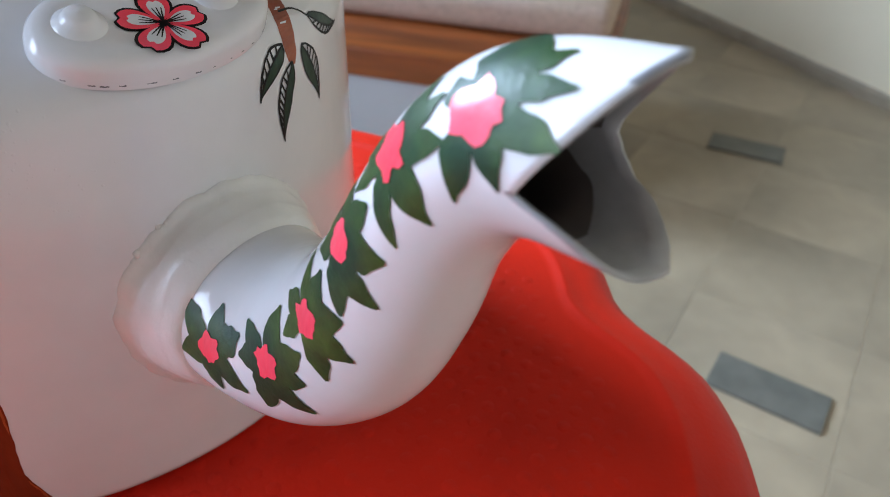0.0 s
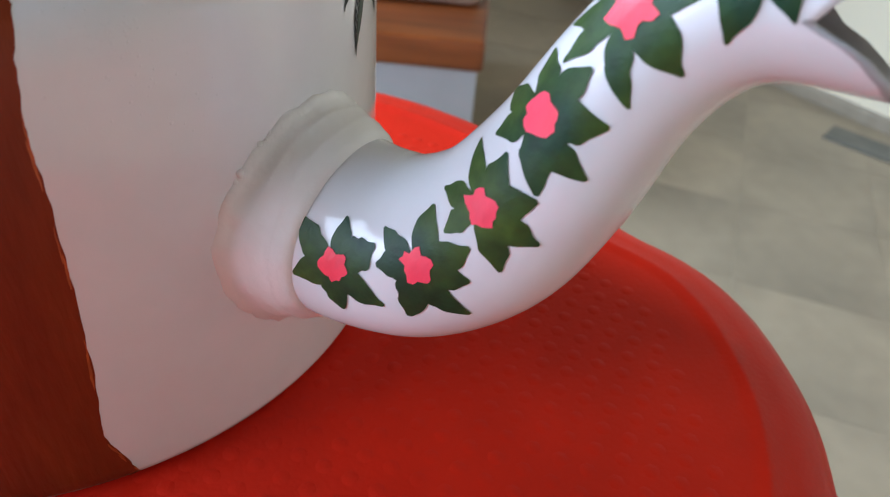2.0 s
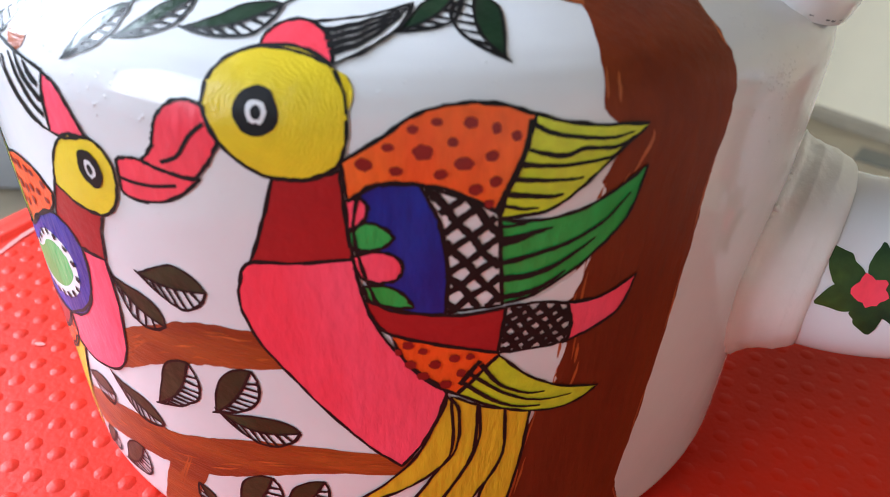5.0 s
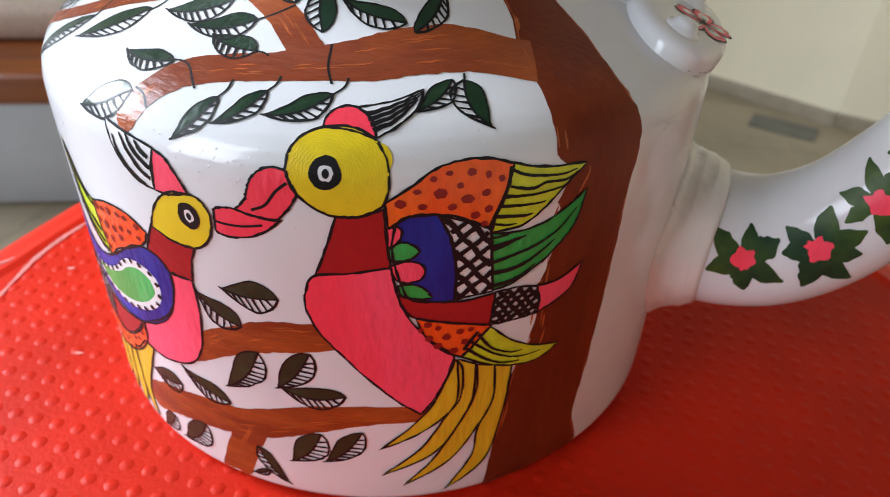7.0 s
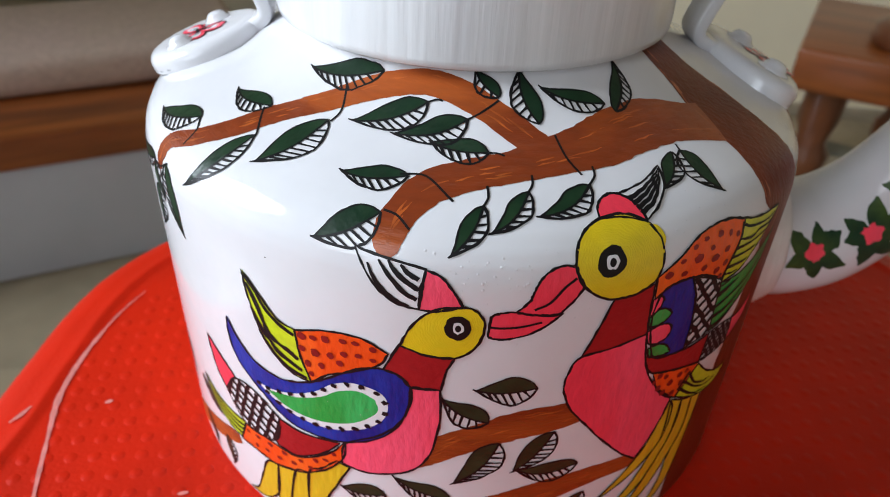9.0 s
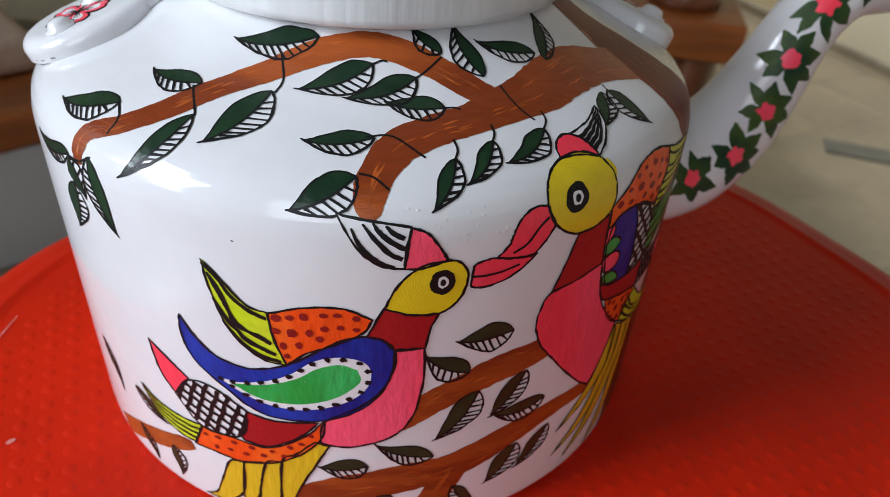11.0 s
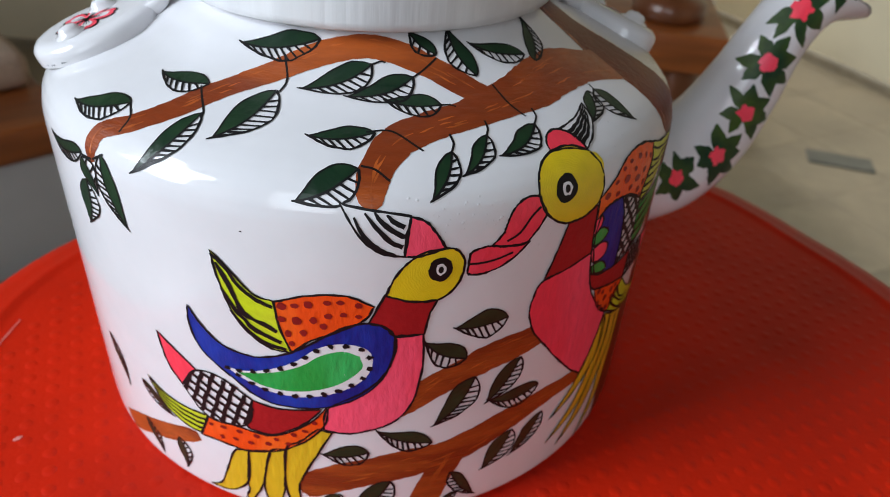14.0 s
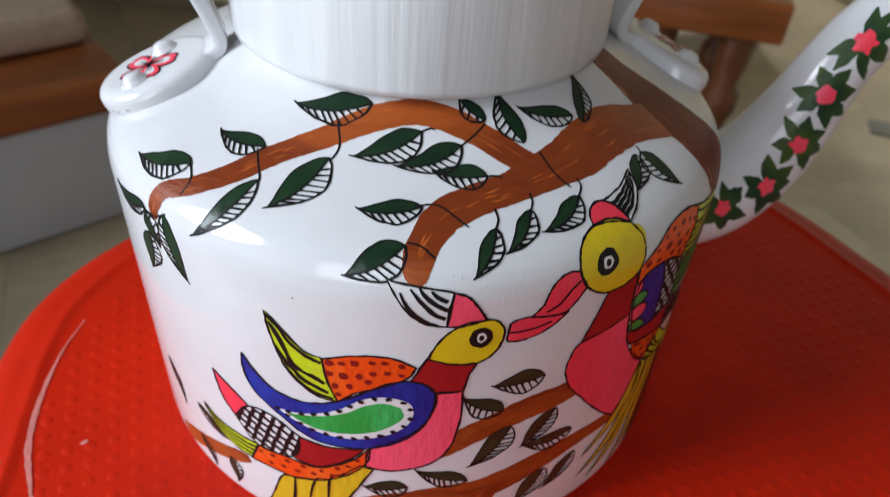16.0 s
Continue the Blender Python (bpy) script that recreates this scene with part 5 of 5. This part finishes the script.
SCUFF = material("pale_scuffed_plastic", (0.72, 0.22, 0.19), 0.6, 0.2, 300)


def scuff(points):
    """A pale scratch on the seat: points (x, y, width) in metres."""
    bm = bmesh.new()
    line = smooth_curve(points, 6)
    rows = []
    for i, q in enumerate(line):
        a, b = line[max(i - 1, 0)], line[min(i + 1, len(line) - 1)]
        d = Vector((b[0] - a[0], b[1] - a[1])).normalized()
        w = 0.5 * q[2] * random.uniform(0.7, 1.2)
        rows.append([bm.verts.new((q[0] - d.y * w * s, q[1] + d.x * w * s, SEAT_Z + 0.0003)) for s in (1, -1)])
    for a, b in zip(rows, rows[1:]):
        bm.faces.new((a[0], a[1], b[1], b[0]))
    part("scratch", bm, SCUFF, STOOL, "pale scratch in the red plastic")


scuff([(-0.094, -0.111, 0.0006), (-0.102, -0.098, 0.0012), (-0.1132, -0.078, 0.0014), (-0.1206, -0.0635, 0.0022), (-0.1255, -0.0445, 0.0016), (-0.1276, -0.0227, 0.0008), (-0.1262, -0.006, 0.0004)])
scuff([(-0.1045, -0.0622, 0.0008), (-0.1035, -0.0612, 0.0016), (-0.1025, -0.0604, 0.0006)])
scuff([(-0.128, -0.078, 0.0006), (-0.1268, -0.074, 0.0018), (-0.1262, -0.070, 0.0006)])
scuff([(-0.0625, -0.0868, 0.0005), (-0.061, -0.086, 0.0014), (-0.0598, -0.0852, 0.0004)])
FLOOR_Z = -0.45
for sx in (-1, 1):
    for sy in (-1, 1):
        bm = bmesh.new()
        ends = []
        for z, off, w in ((SEAT_Z - 0.02, 0.135, 0.045), (-0.25, 0.155, 0.036), (FLOOR_Z, 0.178, 0.030)):
            cx, cy = SEAT_C[0] + sx * off, SEAT_C[1] + sy * off
            ends.append([bm.verts.new((cx + w * 0.5 * a, cy + w * 0.5 * b, z)) for a, b in ((-1, -0.7), (-0.7, -1), (0.7, -1), (1, -0.7), (1, 0.7), (0.7, 1), (-0.7, 1), (-1, 0.7))])
        for a, b in zip(ends, ends[1:]):
            for k in range(8):
                bm.faces.new((a[k], b[k], b[(k + 1) % 8], a[(k + 1) % 8]))
        bm.faces.new(ends[0])
        bm.faces.new(ends[-1])
        bmesh.ops.recalc_face_normals(bm, faces=bm.faces[:])
        part("leg", bm, PLASTIC, STOOL, "tapered red plastic leg", smooth=False)


# ---- room ----
def wall_run(name, corners, height=2.75, thick=0.12, label="plain cream painted wall", paint=PLASTER):
    """One wall along the line between two corners, its thickness to the left of that line."""
    (x0, y0), (x1, y1) = corners
    d = Vector((x1 - x0, y1 - y0, 0))
    n = Vector((-d.y, d.x, 0)).normalized() * thick
    bm = bmesh.new()
    base = [Vector((x0, y0, FLOOR_Z)), Vector((x1, y1, FLOOR_Z)), Vector((x1, y1, FLOOR_Z)) + n, Vector((x0, y0, FLOOR_Z)) + n]
    low = [bm.verts.new(p) for p in base]
    top = [bm.verts.new(p + UP * height) for p in base]
    for k in range(4):
        bm.faces.new((low[k], low[(k + 1) % 4], top[(k + 1) % 4], top[k]))
    bm.faces.new(low[::-1])
    bm.faces.new(top)
    bmesh.ops.recalc_face_normals(bm, faces=bm.faces[:])
    ob = tagged(part(name, bm, paint, None, smooth=False), label, "wall", kind="structure")
    # skirting, a few millimetres proud of the wall
    m = -n.normalized()
    bm = bmesh.new()
    p0, p1 = Vector((x0, y0, FLOOR_Z)), Vector((x1, y1, FLOOR_Z))
    prof = [(0.0, 0.0), (0.010, 0.0), (0.010, 0.020), (0.007, 0.024), (0.0, 0.025)]
    ends = [[bm.verts.new(p + m * o + UP * h) for o, h in prof] for p in (p0, p1)]
    for k in range(4):
        bm.faces.new((ends[0][k], ends[1][k], ends[1][k + 1], ends[0][k + 1]))
    bmesh.ops.recalc_face_normals(bm, faces=bm.faces[:])
    tagged(part(name.replace("wall", "baseboard"), bm, SKIRT, None, smooth=False), "grey stone skirting", "skirting", kind="structure")
    return ob


NORTH_A, BEND, CORNER, BACK_A, BACK_B, EAST = (-2.1, 1.66), (0.05, 1.385), (0.75, 1.47), (0.60, 2.7), (0.80, 2.7), (1.36, 1.13)
wall_run("wall_north_a", (NORTH_A, BEND))
wall_run("wall_north_b", (BEND, CORNER))
wall_run("wall_return", (CORNER, BACK_A))
# the gap below is added only to let the fill lamp in
tagged(part("wall_passage_lintel", box(0.60, 2.7, FLOOR_Z + 2.05, 0.80, 2.82, FLOOR_Z + 2.75), PLASTER, smooth=False), "plain cream painted wall over an opening added for a lamp", "wall", kind="structure")
wall_run("wall_east", (BACK_B, EAST))
# out of view, set close and dark to hold back bounced light
wall_run("wall_southeast", (EAST, (0.95, -2.4)), label="unseen brown wall, darkened to cut bounced light", paint=BOUNCE_CUT)
# south wall with an opening added for the fill lamp, west wall with a window
wall_run("wall_south_a", ((0.95, -2.4), (-0.3, -2.4)), label="unseen brown wall, darkened to cut bounced light", paint=BOUNCE_CUT)
wall_run("wall_south_b", ((-1.3, -2.4), (-2.1, -2.4)))
tagged(part("wall_south_lintel", box(-1.3, -2.52, FLOOR_Z + 2.05, -0.3, -2.4, FLOOR_Z + 2.75), PLASTER, smooth=False), "plain cream painted wall over an opening added for the fill lamp", "wall", kind="structure")
wall_run("wall_west_a", ((-2.1, -2.4), (-2.1, -1.45)))
wall_run("wall_west_b", ((-2.1, -0.05), (-2.1, 1.66)))
tagged(part("wall_west_sill", box(-2.22, -1.45, FLOOR_Z, -2.1, -0.05, FLOOR_Z + 0.85), PLASTER, smooth=False), "plain cream painted wall under a window", "wall", kind="structure")
tagged(part("wall_west_head", box(-2.22, -1.45, FLOOR_Z + 2.2, -2.1, -0.05, FLOOR_Z + 2.75), PLASTER, smooth=False), "plain cream painted wall over a window", "wall", kind="structure")
tagged(part("ceiling", box(-2.3, -2.6, FLOOR_Z + 2.75, 2.2, 2.7, FLOOR_Z + 2.87), CEIL, smooth=False), "white ceiling", "ceiling", kind="structure")

# floor: a bed of joints with marble tiles and small dark insets laid on it
FLOOR = tagged(part("floor", box(-2.3, -2.6, FLOOR_Z - 0.1, 2.2, 2.7, FLOOR_Z - 0.0006), GROUT, smooth=False), "floor of grey marble tiles with small dark stone insets", "floor", kind="structure")
TILE = 0.20
INSETS = [(-0.41, 1.06, 30), (0.915, 1.06, -20), (-0.03, 1.30, 2), (0.50, 1.26, -16), (-0.03, 0.61, 22), (0.18, 1.33, 8), (1.25, 0.45, -40)]
turn = radians(24)
ct, st = math.cos(turn), math.sin(turn)
def tile_mesh(w, d, mat, name):
    bm = box(-w / 2, -d / 2, -0.012, w / 2, d / 2, 0.0, 0.0004)
    me = bpy.data.meshes.new(name)
    bm.to_mesh(me)
    bm.free()
    me.materials.append(mat)
    return me
marble_me, inset_me = tile_mesh(TILE - 0.0012, TILE - 0.0012, MARBLE, "tile"), tile_mesh(0.125, 0.06, SLATE, "inset_tile")
for i in range(-14, 15):
    for j in range(-14, 15):
        x, y = i * TILE, j * TILE
        wx, wy = x * ct - y * st, x * st + y * ct
        if -2.1 < wx < 2.0 and -2.4 < wy < 2.5:
            ob = new("tile", marble_me)
            ob.parent = FLOOR
            ob.matrix_world = pose(wx, wy, FLOOR_Z, 0, 0, math.degrees(turn) + 90 * random.randrange(4))
for x, y, angle in INSETS:
    ob = new("inset_tile", inset_me)
    ob.parent = FLOOR
    ob.matrix_world = pose(x, y, FLOOR_Z + 0.004, 0, 0, angle)


# ---- furniture round the stool ----
def bench(label, place, x0, x1, depth, seat_h, seat_t):
    """A low wooden bench: place is the pose of a point of its front edge on the floor, its seat behind, from x0 to x1 along the edge."""
    b = thing("wooden_bench", label, "bench")
    b.matrix_world = place
    part("seat", box(x0, 0, seat_h - seat_t, x1, depth, seat_h, 0.006), WOOD, b, "polished brown wooden seat rail")
    for x in (x0 + 0.06, x1 - 0.06):
        for y in (0.06, depth - 0.06):
            h = seat_h - seat_t
            bm = lathe([(0.001, 0), (0.024, 0), (0.028, 0.09 * h), (0.022, 0.2 * h), (0.033, 0.33 * h), (0.034, 0.46 * h), (0.022, 0.55 * h), (0.030, 0.72 * h), (0.034, h)], 20, (x, y, 0))
            part("leg", bm, DARKWOOD, b, "dark turned wooden leg")
    return b


BENCH_AT = pose(-0.70, 0.425, FLOOR_Z, 0, 0, 40)
B1 = bench("low brown wooden bench with turned legs", BENCH_AT, -0.62, 0.385, 0.42, 0.215, 0.046)
# added panel, in place of the grey reflecting floor beneath the bench
part("front_panel", box(-0.60, 0.012, 0.002, 0.378, 0.024, 0.169, 0.003), UNDER_BENCH_GREY, B1, "pale grey panel standing in for the floor under the seat")
cushion = thing("seat_cushion", "folded pale beige cloth cushion lying on the wooden bench", "cushion")
cushion.matrix_world = BENCH_AT @ pose(0, 0, 0.215)
bm = box(-0.60, 0.12, 0.0, 0.375, 0.40, 0.055, 0.018)
part("cover", bm, CUSHION, cushion)
bench("brown wooden low table with turned legs", pose(0.385, 0.95, FLOOR_Z, 0, 0, -14), -0.085, 0.165, 0.34, 0.282, 0.066)

stand = thing("ring_stand", "dark turned wooden stand with steel ring on the low table", "ornament")
stand.matrix_world = pose(0.475, 1.03, FLOOR_Z + 0.282)
part("base", lathe([(0.001, 0), (0.058, 0), (0.064, 0.01), (0.062, 0.03), (0.045, 0.042), (0.02, 0.05), (0.012, 0.07), (0.001, 0.072)], 40), DARKWOOD, stand, "dark turned wooden base")
bm = bmesh.new()
rr = []
for k in range(40):
    a = 2 * math.pi * k / 40
    rr.append([bm.verts.new(((0.034 + 0.005 * math.cos(b)) * math.cos(a), 0.005 * math.sin(b), 0.104 + (0.034 + 0.005 * math.cos(b)) * math.sin(a))) for b in np.arange(0, 6.2, 0.785)])
for k in range(40):
    for m in range(8):
        bm.faces.new((rr[k][m], rr[k][(m + 1) % 8], rr[(k + 1) % 40][(m + 1) % 8], rr[(k + 1) % 40][m]))
part("ring", bm, STEEL, stand, "bright steel ring")
